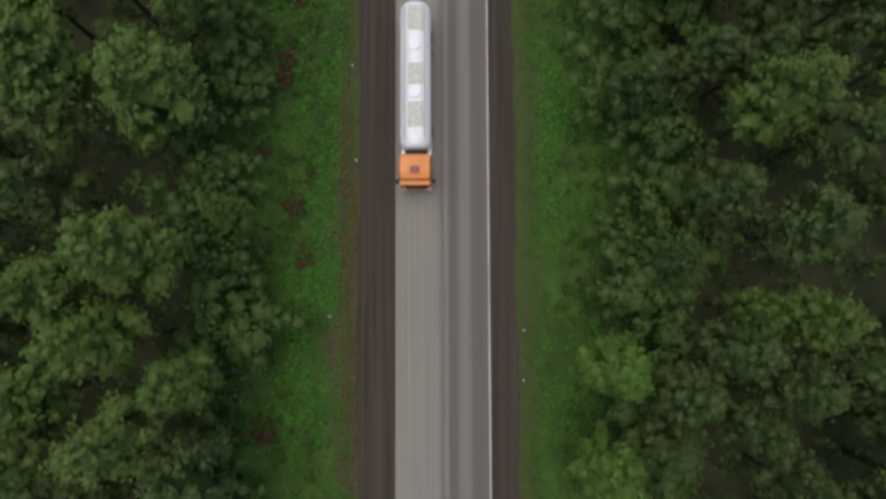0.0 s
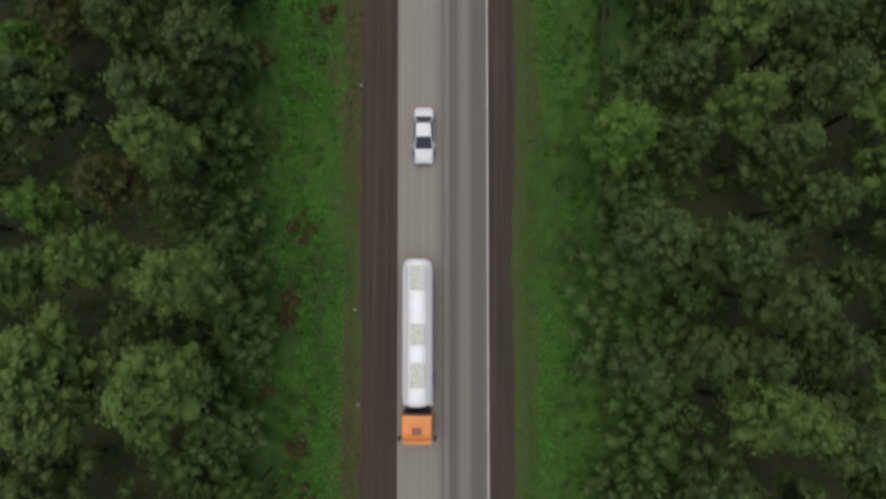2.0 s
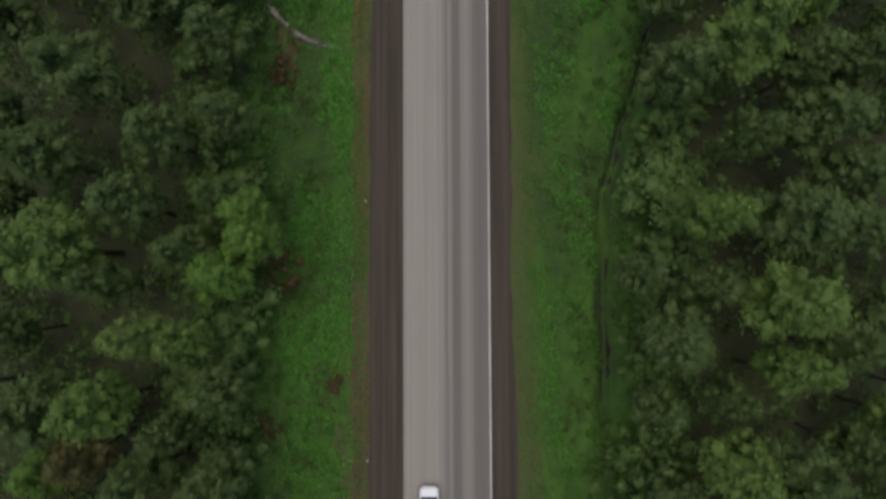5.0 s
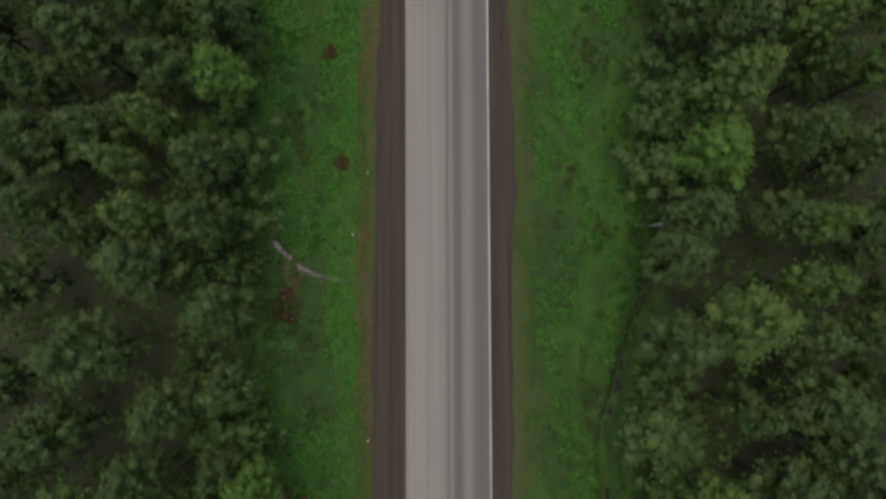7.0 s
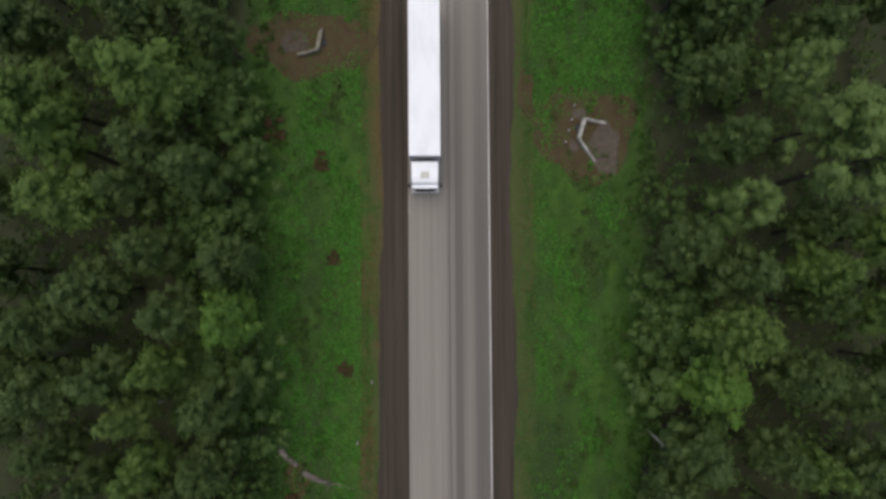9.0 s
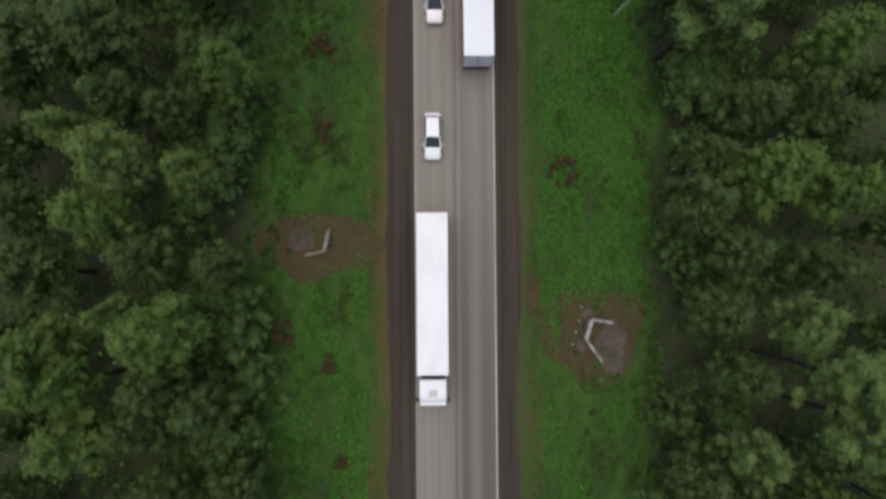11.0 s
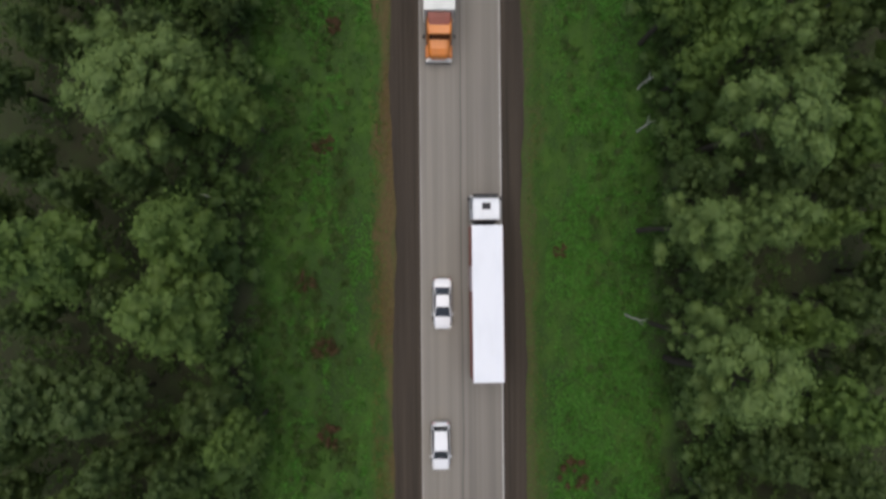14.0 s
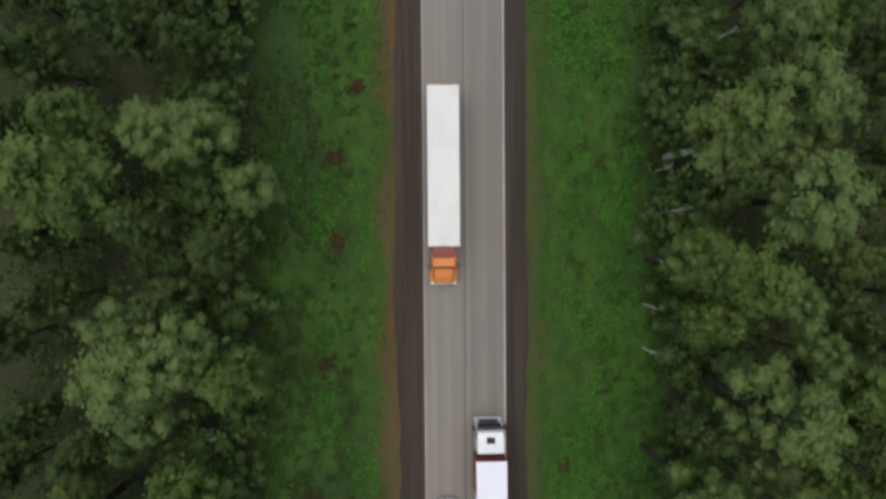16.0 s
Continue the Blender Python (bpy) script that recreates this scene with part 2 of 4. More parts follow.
def rod(bm, a, b, r0, r1=None, seg=8):
    """A tapered rod from a to b."""
    a, b = Vector(a), Vector(b)
    r1 = r0 if r1 is None else r1
    m = Matrix.Translation((a + b) / 2) @ (b - a).to_track_quat("Z", "Y").to_matrix().to_4x4()
    bmesh.ops.create_cone(bm, cap_ends=True, segments=seg, radius1=r0, radius2=r1, depth=(b - a).length, matrix=m)
    return bm


def loft(rings, bm=None):
    """Joins rings of equally many points with faces, and closes both ends."""
    bm = bm or bmesh.new()
    vs = [[bm.verts.new(p) for p in ring] for ring in rings]
    n = len(rings[0])
    for a, b in zip(vs, vs[1:]):
        for i in range(n):
            bm.faces.new((a[i], a[(i + 1) % n], b[(i + 1) % n], b[i]))
    bm.faces.new(vs[0])
    bm.faces.new(vs[-1][::-1])
    return bm


def hull_ring(y, half, z0, z1, r, top=None, seg=3):
    """A rounded cross-section at y: half width at the bottom, top half width, corner radius."""
    top = half if top is None else top
    pts = []
    for cx, cz, hw, a0 in ((1, 1, top, 0), (-1, 1, top, 90), (-1, -1, half, 180), (1, -1, half, 270)):
        for k in range(seg + 1):
            a = radians(a0 + 90 * k / seg)
            pts.append((cx * (hw - r) + r * math.cos(a), y, (z1 - r if cz > 0 else z0 + r) + r * math.sin(a)))
    return pts


def wheel(parent, x, y, r, width):
    """One wheel: a tyre with rounded shoulders and a dished rim."""
    w = new("wheel")
    w.parent = parent
    w.location = (x, y, r)
    prof = [(r * 0.58, -width / 2), (r * 0.9, -width / 2), (r, -width * 0.36), (r, width * 0.36), (r * 0.9, width / 2), (r * 0.58, width / 2)]
    bm = bmesh.new()
    n = 20
    vs = [[bm.verts.new((u, q * math.cos(2 * math.pi * k / n), q * math.sin(2 * math.pi * k / n))) for q, u in prof] for k in range(n)]
    for k in range(n):
        for i in range(len(prof)):
            j = (i + 1) % len(prof)
            bm.faces.new((vs[k][i], vs[(k + 1) % n][i], vs[(k + 1) % n][j], vs[k][j]))
    part("tyre", bm, RUBBER, w, smooth=False)
    bm = rod(bmesh.new(), (-width * 0.3, 0, 0), (width * 0.3, 0, 0), r * 0.57, seg=16)
    rod(bm, (-width * 0.46, 0, 0), (width * 0.46, 0, 0), r * 0.22, seg=10)
    part("rim", bm, ALLOY, w)
    return w


# ---- the road and the ground ----
def ditch_x(y):
    """The line of the drain along the eastern edge of the wood."""
    return 14.2 + 0.12 * math.sin(y * 0.8) + max(0.0, (y - 55) * 0.32)


def in_ditch(x, y, margin=0.75):
    return 36 < y < 72 and abs(x - ditch_x(y)) < margin


def ground_height(x, y):
    d = abs(x - 0.4)
    prof = [(0, -0.3), (6.0, -0.3), (7.0, -0.36), (9.0, -0.65), (11.5, -0.85), (13.5, -0.8), (16, -0.45), (24, -0.3), (60, 0.0)]
    z = float(np.interp(d, [p[0] for p in prof], [p[1] for p in prof]))
    rough = min(1.0, max(0.0, (d - 6.5) / 3))
    z += rough * (0.16 * noise.noise((x * 0.5, y * 0.5, 1.0)) + 0.35 * noise.noise((x * 0.09, y * 0.09, 5.0)))
    # ditch along the eastern edge of the wood, and the culvert's hollows
    if 34 < y < 74:
        z -= 1.7 * math.exp(-((x - ditch_x(y)) / 0.6) ** 2) * min(1.0, (y - 34) / 3, (74 - y) / 3)
    z -= 0.7 * math.exp(-((x - 15) / 2.2) ** 2 - ((y - 98.6) / 2.2) ** 2)
    z -= 0.7 * math.exp(-((x + 14) / 2.2) ** 2 - ((y - 108.4) / 2.0) ** 2)
    return z


xs = [-3000, -900, -300, -110, -70, -50] + [-40 + 0.5 * i for i in range(161)] + [50, 70, 110, 300, 900, 3000]
ys = [-3000, -900, -300, -120, -70, -45] + [-35 + 0.75 * i for i in range(301)] + [210, 240, 300, 500, 1100, 3000]
verts = [(x, y, ground_height(x, y)) for y in ys for x in xs]
nx = len(xs)
faces = [(j * nx + i, j * nx + i + 1, (j + 1) * nx + i + 1, (j + 1) * nx + i) for j in range(len(ys) - 1) for i in range(nx - 1)]
me = bpy.data.meshes.new("ground")
me.from_pydata(verts, [], faces)
me.materials.append(GROUND)
for p in me.polygons:
    p.use_smooth = True
tagged(new("ground", me), "grassy roadside verges and dark woodland floor", "ground", kind="structure")


def strip(name, material, left, right, z_left, z_right, label, ragged=0.0, thick=0.12, start=-250, end=450, narrow=0.0):
    """A band along the road with a solid edge; a ragged side wanders a little and may draw in towards the far end."""
    bm = bmesh.new()
    rows = []
    for y in range(start, end):
        wander = ragged * (0.6 * noise.noise((y * 0.07, 3.0, left)) + 0.3 * noise.noise((y * 0.43, 5.0, left)))
        draw = narrow * min(1.0, max(0.0, (y - 45) / 60))
        wl, wr = (wander + draw, 0) if abs(left) > abs(right) else (0, wander - draw)
        rows.append([bm.verts.new(p) for p in ((left + wl, y, z_left), (right + wr, y, z_right), (right + wr, y, z_right - thick), (left + wl, y, z_left - thick))])
    for a, b in zip(rows, rows[1:]):
        for i in range(4):
            bm.faces.new((a[i], a[(i + 1) % 4], b[(i + 1) % 4], b[i]))
    return tagged(new(name, mesh_of(name, bm, material)), label, name, kind="structure")


strip("road", ASPHALT, -3.12, 4.22, 0.0, 0.0, "worn grey asphalt road with dark wheel tracks")
strip("shoulder", GRAVEL, -6.05, -3.12, -0.22, -0.012, "dark brown packed gravel shoulder", 0.8, narrow=0.5)
strip("shoulder", GRAVEL, 4.22, 6.25, -0.012, -0.22, "dark brown packed gravel shoulder", 0.8)
strip("edge_line", FADED, -3.07, -2.98, 0.004, 0.004, "almost worn off white painted edge line", thick=0.003, start=92)
strip("edge_line", LINE, 4.08, 4.16, 0.004, 0.004, "thin white painted edge line", thick=0.003)


# ---- woodland ----
def wood_edge(x, y):
    """How far from the road's middle the wood begins at y, on the side of x."""
    if x > 0:
        return float(np.interp(y, [0, 20, 50, 70, 100, 116, 130, 150], [13.0, 13.2, 14.4, 16.6, 18.4, 19.6, 18.6, 17.0]))
    return float(np.interp(y, [0, 50, 80, 110, 150], [13.6, 14.8, 15.6, 17.0, 18.0]))


def cards(sites, rng, jitter=0.75):
    """Leaf sprays as small bent diamonds: sites are (place, normal, size)."""
    vs, fs = [], []
    for p, nrm, s in sites:
        q = (Vector(nrm) + Vector((rng.uniform(-1, 1), rng.uniform(-1, 1), rng.uniform(-1, 1))) * jitter).normalized()
        a = q.orthogonal().normalized()
        a = Matrix.Rotation(rng.uniform(0, 6.28), 3, q) @ a
        b = q.cross(a)
        i = len(vs)
        k = s * rng.uniform(0.45, 0.7)
        lift = q * s * 0.18
        vs += [p - a * s, p + b * k + lift, p + a * s, p - b * k + lift]
        fs += [(i, i + 1, i + 2), (i, i + 2, i + 3)]
    return vs, fs


def card_mesh(name, sites, rng, material):
    vs, fs = cards(sites, rng)
    me = bpy.data.meshes.new(name)
    me.from_pydata(vs, [], fs)
    me.materials.append(material)
    return me


def unit_blob(level):
    bm = bmesh.new()
    bmesh.ops.create_icosphere(bm, subdivisions=level, radius=1)
    vs, fs = [v.co.copy() for v in bm.verts], [[v.index for v in f.verts] for f in bm.faces]
    bm.free()
    return vs, fs


BLOB, FINE_BLOB = unit_blob(1), unit_blob(2)


class Foliage:
    """Gathers boughs (a soft leafy core under a coat of small sprays) into one crown."""

    def __init__(self, rng, size):
        self.rng, self.size = rng, size
        self.vs, self.ns, self.fs = [], [], []

    def bough(self, c, axis, r, stretch, sprays, fine=False, core=0.74, up=0.35):
        rng, salt = self.rng, self.rng.uniform(0, 90)
        q = axis.to_track_quat("Z", "Y")
        blob, i = FINE_BLOB if fine else BLOB, len(self.vs)

        def reach(d):
            return 0.86 + 0.62 * noise.noise((d.x * 1.8 + salt, d.y * 1.8, d.z * 1.8)) + 0.3 * noise.noise((d.x * 4.5, d.y * 4.5 + salt, d.z * 4.5))

        def skin(d, f):
            return c + q @ (Vector((d.x, d.y, d.z * stretch)) * (r * reach(d) * f))
        for d in blob[0]:
            n = (q @ Vector((d.x, d.y, d.z / stretch)) + Vector((0, 0, up))).normalized()
            self.vs.append(skin(d, core))
            self.ns.append(n)
        self.fs += [tuple(i + v for v in f) for f in blob[1]]
        for _ in range(sprays):
            d = Vector((rng.gauss(0, 1), rng.gauss(0, 1), rng.gauss(0, 1))).normalized()
            out = (q @ Vector((d.x, d.y, d.z / stretch))).normalized()
            if out.z < -0.35:
                out.z, d = -out.z, d + (q.inverted() @ Vector((0, 0, -2 * out.z)))
                d.normalize()
            n = (out + Vector((0, 0, up))).normalized()
            p = skin(d, rng.uniform(0.74, 1.34))
            t = (n + Vector((rng.uniform(-1, 1), rng.uniform(-1, 1), rng.uniform(-1, 1))) * 0.5).normalized()
            a = Matrix.Rotation(rng.uniform(0, 6.28), 3, t) @ t.orthogonal().normalized()
            b = t.cross(a)
            s = self.size * rng.uniform(0.6, 1.35)
            j = len(self.vs)
            self.vs += [p - a * s * 0.7 - b * s * 0.55, p + a * s * 0.1 + b * s * 0.75, p + a * s - b * s * 0.3]
            m = (n * 0.8 + t * 0.35).normalized()
            self.ns += [m, m, m]
            self.fs.append((j + 2, j + 1, j))
            if (self.vs[j + 1] - self.vs[j + 2]).cross(self.vs[j] - self.vs[j + 2]).dot(n) < 0:
                self.fs[-1] = (j, j + 1, j + 2)

    def mesh(self, name, material):
        me = bpy.data.meshes.new(name)
        me.from_pydata(self.vs, [], self.fs)
        me.materials.append(material)
        for p in me.polygons:
            p.use_smooth = True
        me.normals_split_custom_set_from_vertices(self.ns)
        return me


def crown_mesh(name, rng, radius, tall, clumps, per, size, base, material, form="dome"):
    """A crown on its base point. dome: rounded billows; spire: a deep oval of drooping boughs."""
    fo = Foliage(rng, size)
    stretch, salt = rng.uniform(0.88, 1.14), rng.uniform(0, 50)
    if form == "spire":
        fo.bough(base + Vector((0, 0, tall * 0.42)), Vector((0.05, 0.02, 1)), radius * 0.6, tall * 0.4 / (radius * 0.6), 40, True)
    for k in range(clumps):
        f = (k + 0.5) / clumps
        a = k * 2.39996 + rng.uniform(-1.0, 1.0)
        side = Vector((math.cos(a) * stretch, math.sin(a) / stretch, 0))
        lobe = noise.noise((math.cos(a) * 1.3 + salt, math.sin(a) * 1.3, f * 2.2))
        if form == "spire":
            h = 1 - f ** 0.8
            r = radius * min(1.0, 1.12 * (1 - h) ** 0.62 + 0.08) * (0.7 + 0.3 * min(1.0, h / 0.3)) * (0.82 + 0.5 * lobe)
            cr = radius * (0.145 + 0.18 * rng.random() ** 1.3) * (0.68 + 0.45 * (1 - h))
            c = base + side * max(0.0, r - cr * 0.8) + Vector((0, 0, tall * h * 0.97 + rng.uniform(-0.6, 0.35) * (1 - h)))
            axis, long = side + Vector((rng.uniform(-0.9, 0.9), rng.uniform(-0.9, 0.9), -0.4 + 1.5 * h * h)), rng.uniform(1.05, 1.55)
        else:
            u = 1 - f * 1.45
            ring = math.sqrt(max(0, 1 - u * u))
            r = radius * ring * (0.72 + 0.6 * lobe) * rng.uniform(0.85, 1.15)
            cr = radius * (0.12 + 0.22 * rng.random() ** 1.5)
            c = base + side * r + Vector((0, 0, u * tall * rng.uniform(0.72, 1.02)))
            axis, long = side * ring + Vector((0, 0, u + 0.2)), rng.uniform(0.9, 1.2)
        fo.bough(c, axis.normalized(), cr, long, int(per * (cr / radius / 0.22) ** 1.7) + 8, form == "dome" and radius > 2.4)
    return fo.mesh(name, material)


def tree(kind, seed, material, trunk_material, height, radius, tall, clumps, per, size, label, form="dome", category="tree"):
    """One tree: a tapered trunk with limbs, and a crown of leaf clumps."""
    rng = random.Random(seed)
    t = new(kind)
    lean = Vector((rng.uniform(-0.3, 0.3), rng.uniform(-0.3, 0.3), 0))
    top = height - tall * 0.5
    r = 0.011 * height + 0.03

    def spine(f):
        return lean * f * 1.4 + Vector((0.12 * math.sin(f * 5 + seed), 0.12 * math.cos(f * 4 + seed), top * f))
    rings = []
    for k in range(6):
        f = k / 5
        c, q = spine(f), r * (1.15 - 0.85 * f)
        rings.append([c + Vector((q * math.cos(j * 0.7854), q * math.sin(j * 0.7854), -0.9 if k == 0 else 0)) for j in range(8)])
    part("trunk", loft(rings), trunk_material, t)
    for k in range(4):
        a = k * 2.4 + rng.uniform(-0.4, 0.4)
        s = spine(0.6 + 0.1 * k)
        bm = rod(bmesh.new(), s, s + Vector((math.cos(a) * radius * 0.5, math.sin(a) * radius * 0.5, tall * 0.15)), r * 0.32, r * 0.1, 5)
        part("limb", bm, trunk_material, t)
    crown = new("crown", crown_mesh("crown", rng, radius, tall, clumps, per, size, Vector((0, 0, height - tall)) + lean * 1.4, material, form))
    crown.parent = t
    return tagged(t, label, category, kind)


PALE_A = [
    (-20.4, 43.7, 2.1), (-23.2, 76.3, 2.1), (22.5, 91.4, 1.9), (28.9, 94.3, 2.9), (27.7, 97.7, 2.7), (25.4, 101.3, 1.9),
    (-24.9, 102.2, 2.1), (-19.8, 112.4, 2.1), (-25.5, 113.3, 3.1), (-28.6, 115.5, 2.5), (19.1, 124.7, 3.1), (17.5, 127.9, 1.8),
    (21.5, 129.8, 1.8), (16.7, 136.1, 2.3), (21.9, 136.5, 2.7), (-23.8, 142.6, 2.3), (21.2, 143.1, 2.7), (-23.9, 145.0, 2.7),
    (-19.7, 146.5, 2.3), (25.6, 146.7, 2.2), (-22.0, 147.3, 2.7), (-25.3, 148.5, 2.4), (23.7, 150.2, 2.4), (25.3, 158.3, 2.7),
    (-16.1, 159.3, 2.2), (23.2, 161.8, 1.5), (-19.2, 162.8, 1.8), (26.3, 163.6, 2.3),
]
PALE_B = [
    (-22.5, 163.7, 1.8), (22.9, 164.5, 2.6), (22.6, 170.4, 2.1),
]
PALE = PALE_A + PALE_B
OLIVE_A = [
    (-24.5, -13.7, 2.7), (20.6, -11.9, 2.0), (-19.2, -11.7, 2.9), (19.4, -7.4, 2.7), (24.3, -5.1, 2.3), (-24.3, -2.9, 2.8),
    (21.2, 8.1, 3.3), (-24.9, 8.5, 3.2), (25.5, 22.0, 2.5), (21.0, 29.2, 2.5), (25.9, 30.4, 2.9), (24.7, 40.8, 2.4),
    (-18.3, 43.0, 1.8), (23.8, 45.8, 3.4), (-27.1, 50.1, 3.0), (19.3, 52.0, 2.1), (22.3, 65.1, 3.3), (28.1, 71.7, 2.3),
    (-22.8, 72.4, 2.6), (-21.5, 79.5, 2.0), (21.9, 81.9, 2.8), (-27.9, 92.7, 2.8), (-28.9, 96.8, 3.0), (-29.9, 99.9, 2.4),
    (-21.7, 101.0, 2.6), (-26.8, 109.4, 2.2), (24.8, 112.4, 2.9), (-16.8, 120.3, 2.1),
]
OLIVE_B = [
    (26.8, 128.6, 2.4), (-20.9, 130.2, 3.1), (-29.3, 133.9, 3.2), (-20.9, 135.8, 3.0), (-17.0, 145.2, 2.0), (17.1, 153.2, 3.1),
    (29.3, 153.5, 2.5), (-28.6, 159.2, 3.4), (18.7, 162.2, 3.1), (-28.5, 163.9, 2.4),
]
OLIVE = OLIVE_A + OLIVE_B
DARK_A = [
    (-21.4, -15.6, 2.5), (14.7, -13.4, 2.1), (-25.6, -9.7, 3.3), (17.0, -9.7, 2.5), (-15.8, -9.3, 2.5), (-19.9, -6.2, 3.5),
    (-18.8, -1.4, 4.1), (16.5, -1.3, 2.1), (24.6, 0.9, 2.9), (-13.3, 1.7, 1.8), (19.2, 3.4, 2.5), (-25.9, 3.7, 2.9),
    (-18.0, 9.7, 3.3), (14.0, 10.9, 2.2), (-25.4, 11.5, 3.4), (21.0, 11.9, 3.0), (17.6, 12.4, 2.2), (26.2, 12.6, 2.9),
    (23.0, 16.0, 3.0), (-26.9, 16.8, 3.0), (-16.4, 16.8, 2.2), (-22.0, 17.9, 3.0), (19.7, 19.0, 3.0), (15.5, 20.5, 3.0),
    (-17.6, 22.4, 2.2), (-18.7, 25.8, 2.9), (17.4, 26.5, 2.7), (-20.2, 29.7, 2.7),
]
DARK_B = [
    (17.4, 32.0, 2.3), (-16.1, 33.5, 2.9), (25.6, 34.2, 3.1), (-24.1, 38.7, 2.9), (21.1, 38.9, 2.3), (16.7, 43.3, 3.2),
    (15.3, 47.9, 1.9), (-18.4, 49.7, 2.8), (28.9, 50.8, 3.2), (25.0, 52.3, 3.4), (-22.4, 53.0, 2.8), (-16.6, 53.5, 2.0),
    (30.1, 54.7, 2.8), (-28.9, 56.6, 3.0), (-20.5, 58.1, 2.8), (28.0, 58.7, 3.3), (-16.1, 59.7, 2.4), (-26.5, 62.6, 3.5),
    (17.8, 62.8, 3.1), (30.9, 63.6, 2.9), (-16.6, 65.8, 2.6), (-21.7, 68.7, 3.1), (-26.6, 71.0, 2.0), (25.4, 72.3, 2.7),
    (19.3, 73.2, 2.7), (-29.8, 73.7, 2.5), (31.8, 77.2, 3.0), (-18.1, 77.2, 2.5),
]
DARK_C = [
    (-30.4, 83.1, 3.3), (29.0, 84.0, 2.1), (-26.9, 85.6, 2.9), (-22.3, 88.4, 2.5), (19.2, 89.1, 2.8), (-19.1, 94.8, 2.7),
    (22.3, 96.8, 2.6), (-22.9, 97.3, 2.7), (29.1, 105.2, 2.6), (-31.6, 105.3, 3.4), (22.6, 106.6, 2.6), (-23.4, 106.9, 2.5),
    (20.0, 110.5, 2.6), (-22.0, 117.7, 2.1), (23.5, 118.2, 2.6), (27.7, 119.5, 2.6), (-19.5, 121.9, 2.5), (28.9, 122.1, 2.6),
    (-26.7, 122.7, 3.4), (-32.1, 123.6, 3.3), (-29.6, 138.9, 2.1), (-24.3, 139.8, 2.1), (30.9, 143.1, 2.6), (18.2, 148.4, 2.6),
    (-22.6, 151.0, 2.5), (-30.9, 151.0, 2.9), (20.8, 152.2, 2.6), (-19.2, 154.7, 2.5),
]
DARK_D = [
    (-24.5, 156.8, 2.5), (20.9, 159.0, 2.8), (22.5, 168.3, 2.5), (-31.9, 168.9, 3.3), (-25.7, 171.0, 3.3),
]
DARK = DARK_A + DARK_B + DARK_C + DARK_D
LIME = [
    (11.6, -15.3, 2.8), (12.5, -8.3, 2.8), (-28.2, 22.4, 2.2), (13.4, 27.1, 2.0), (-29.5, 33.5, 2.0), (-16.0, 47.9, 1.8),
    (-14.2, 50.7, 1.7), (-14.6, 52.7, 1.6), (21.2, 78.0, 2.2), (-16.7, 83.5, 1.9),
]
LOW = [
    (15.4, 8.6, 2.1), (12.2, 12.0, 2.3), (13.6, 17.2, 2.4), (14.1, 22.8, 2.2), (19.0, 55.0, 2.3), (-18.8, 124.7, 2.1),
]
BROWNISH = [
    (-22.1, 23.6, 2.1), (-25.5, 35.3, 2.5),
]

KINDS = {
    # kind: material, bark, height, radius, crown depth, clumps, sprays, spray size, seeds, form, label
    "aspen": (LEAF_PALE, BARK, 16.5, 2.6, 5.2, 46, 110, 0.12, 5, "dome", "tall pale grey-green aspen with a lumpy round crown", PALE),
    "birch": (LEAF_OLIVE, BARK, 15.0, 2.6, 8.6, 82, 38, 0.135, 6, "spire", "olive-green birch with a full feathery crown", OLIVE),
    "silver_birch": (LEAF_SUNNY, BIRCH_BARK, 15.5, 2.6, 8.2, 84, 44, 0.13, 4, "spire", "yellowish-green silver birch that stands out of the wood", []),
    "alder": (LEAF_DARK, BARK, 12.8, 2.7, 7.6, 78, 36, 0.14, 6, "spire", "dark green alder in the closed wood", DARK),
    "young_birch": (LEAF_LIME, BARK, 9.5, 2.0, 5.4, 66, 64, 0.1, 3, "spire", "young bright lime-green birch at the edge of the wood", LIME),
    "willow_bush": (LEAF_LOW, BARK, 4.2, 2.2, 2.0, 28, 36, 0.125, 4, "dome", "low spreading green willow bush beside the verge", LOW),
    "rowan": (LEAF_BROWNISH, BARK, 12.5, 2.4, 5.6, 70, 64, 0.11, 1, "spire", "rowan with a dull brownish-green crown", BROWNISH),
}
rng = random.Random(11)
taken, stands = [], []
masters = {}


def plant(kind, x, y, r):
    """Sets one more tree of a kind, scaled to its crown's radius."""
    lot = masters[kind]
    m, rad = lot[rng.randrange(len(lot))]
    s = r * ((1.08 if x > 0 else 1.22) if kind == "aspen" else 1.2 if kind == "willow_bush" else 1.03) / rad
    sz = 1.0 + 0.35 * (s - 1) + rng.uniform(-0.06, 0.06)
    if kind == "aspen" and x < 0:
        sz *= 0.86
    at = Matrix.LocRotScale((x, y, ground_height(x, y)), Euler((0, 0, rng.uniform(0, 6.28))), (s, s, sz))
    if m.get("free"):
        del m["free"]
        m.matrix_basis = at
    else:
        copy_thing(m, at)
    taken.append((x, y, r))


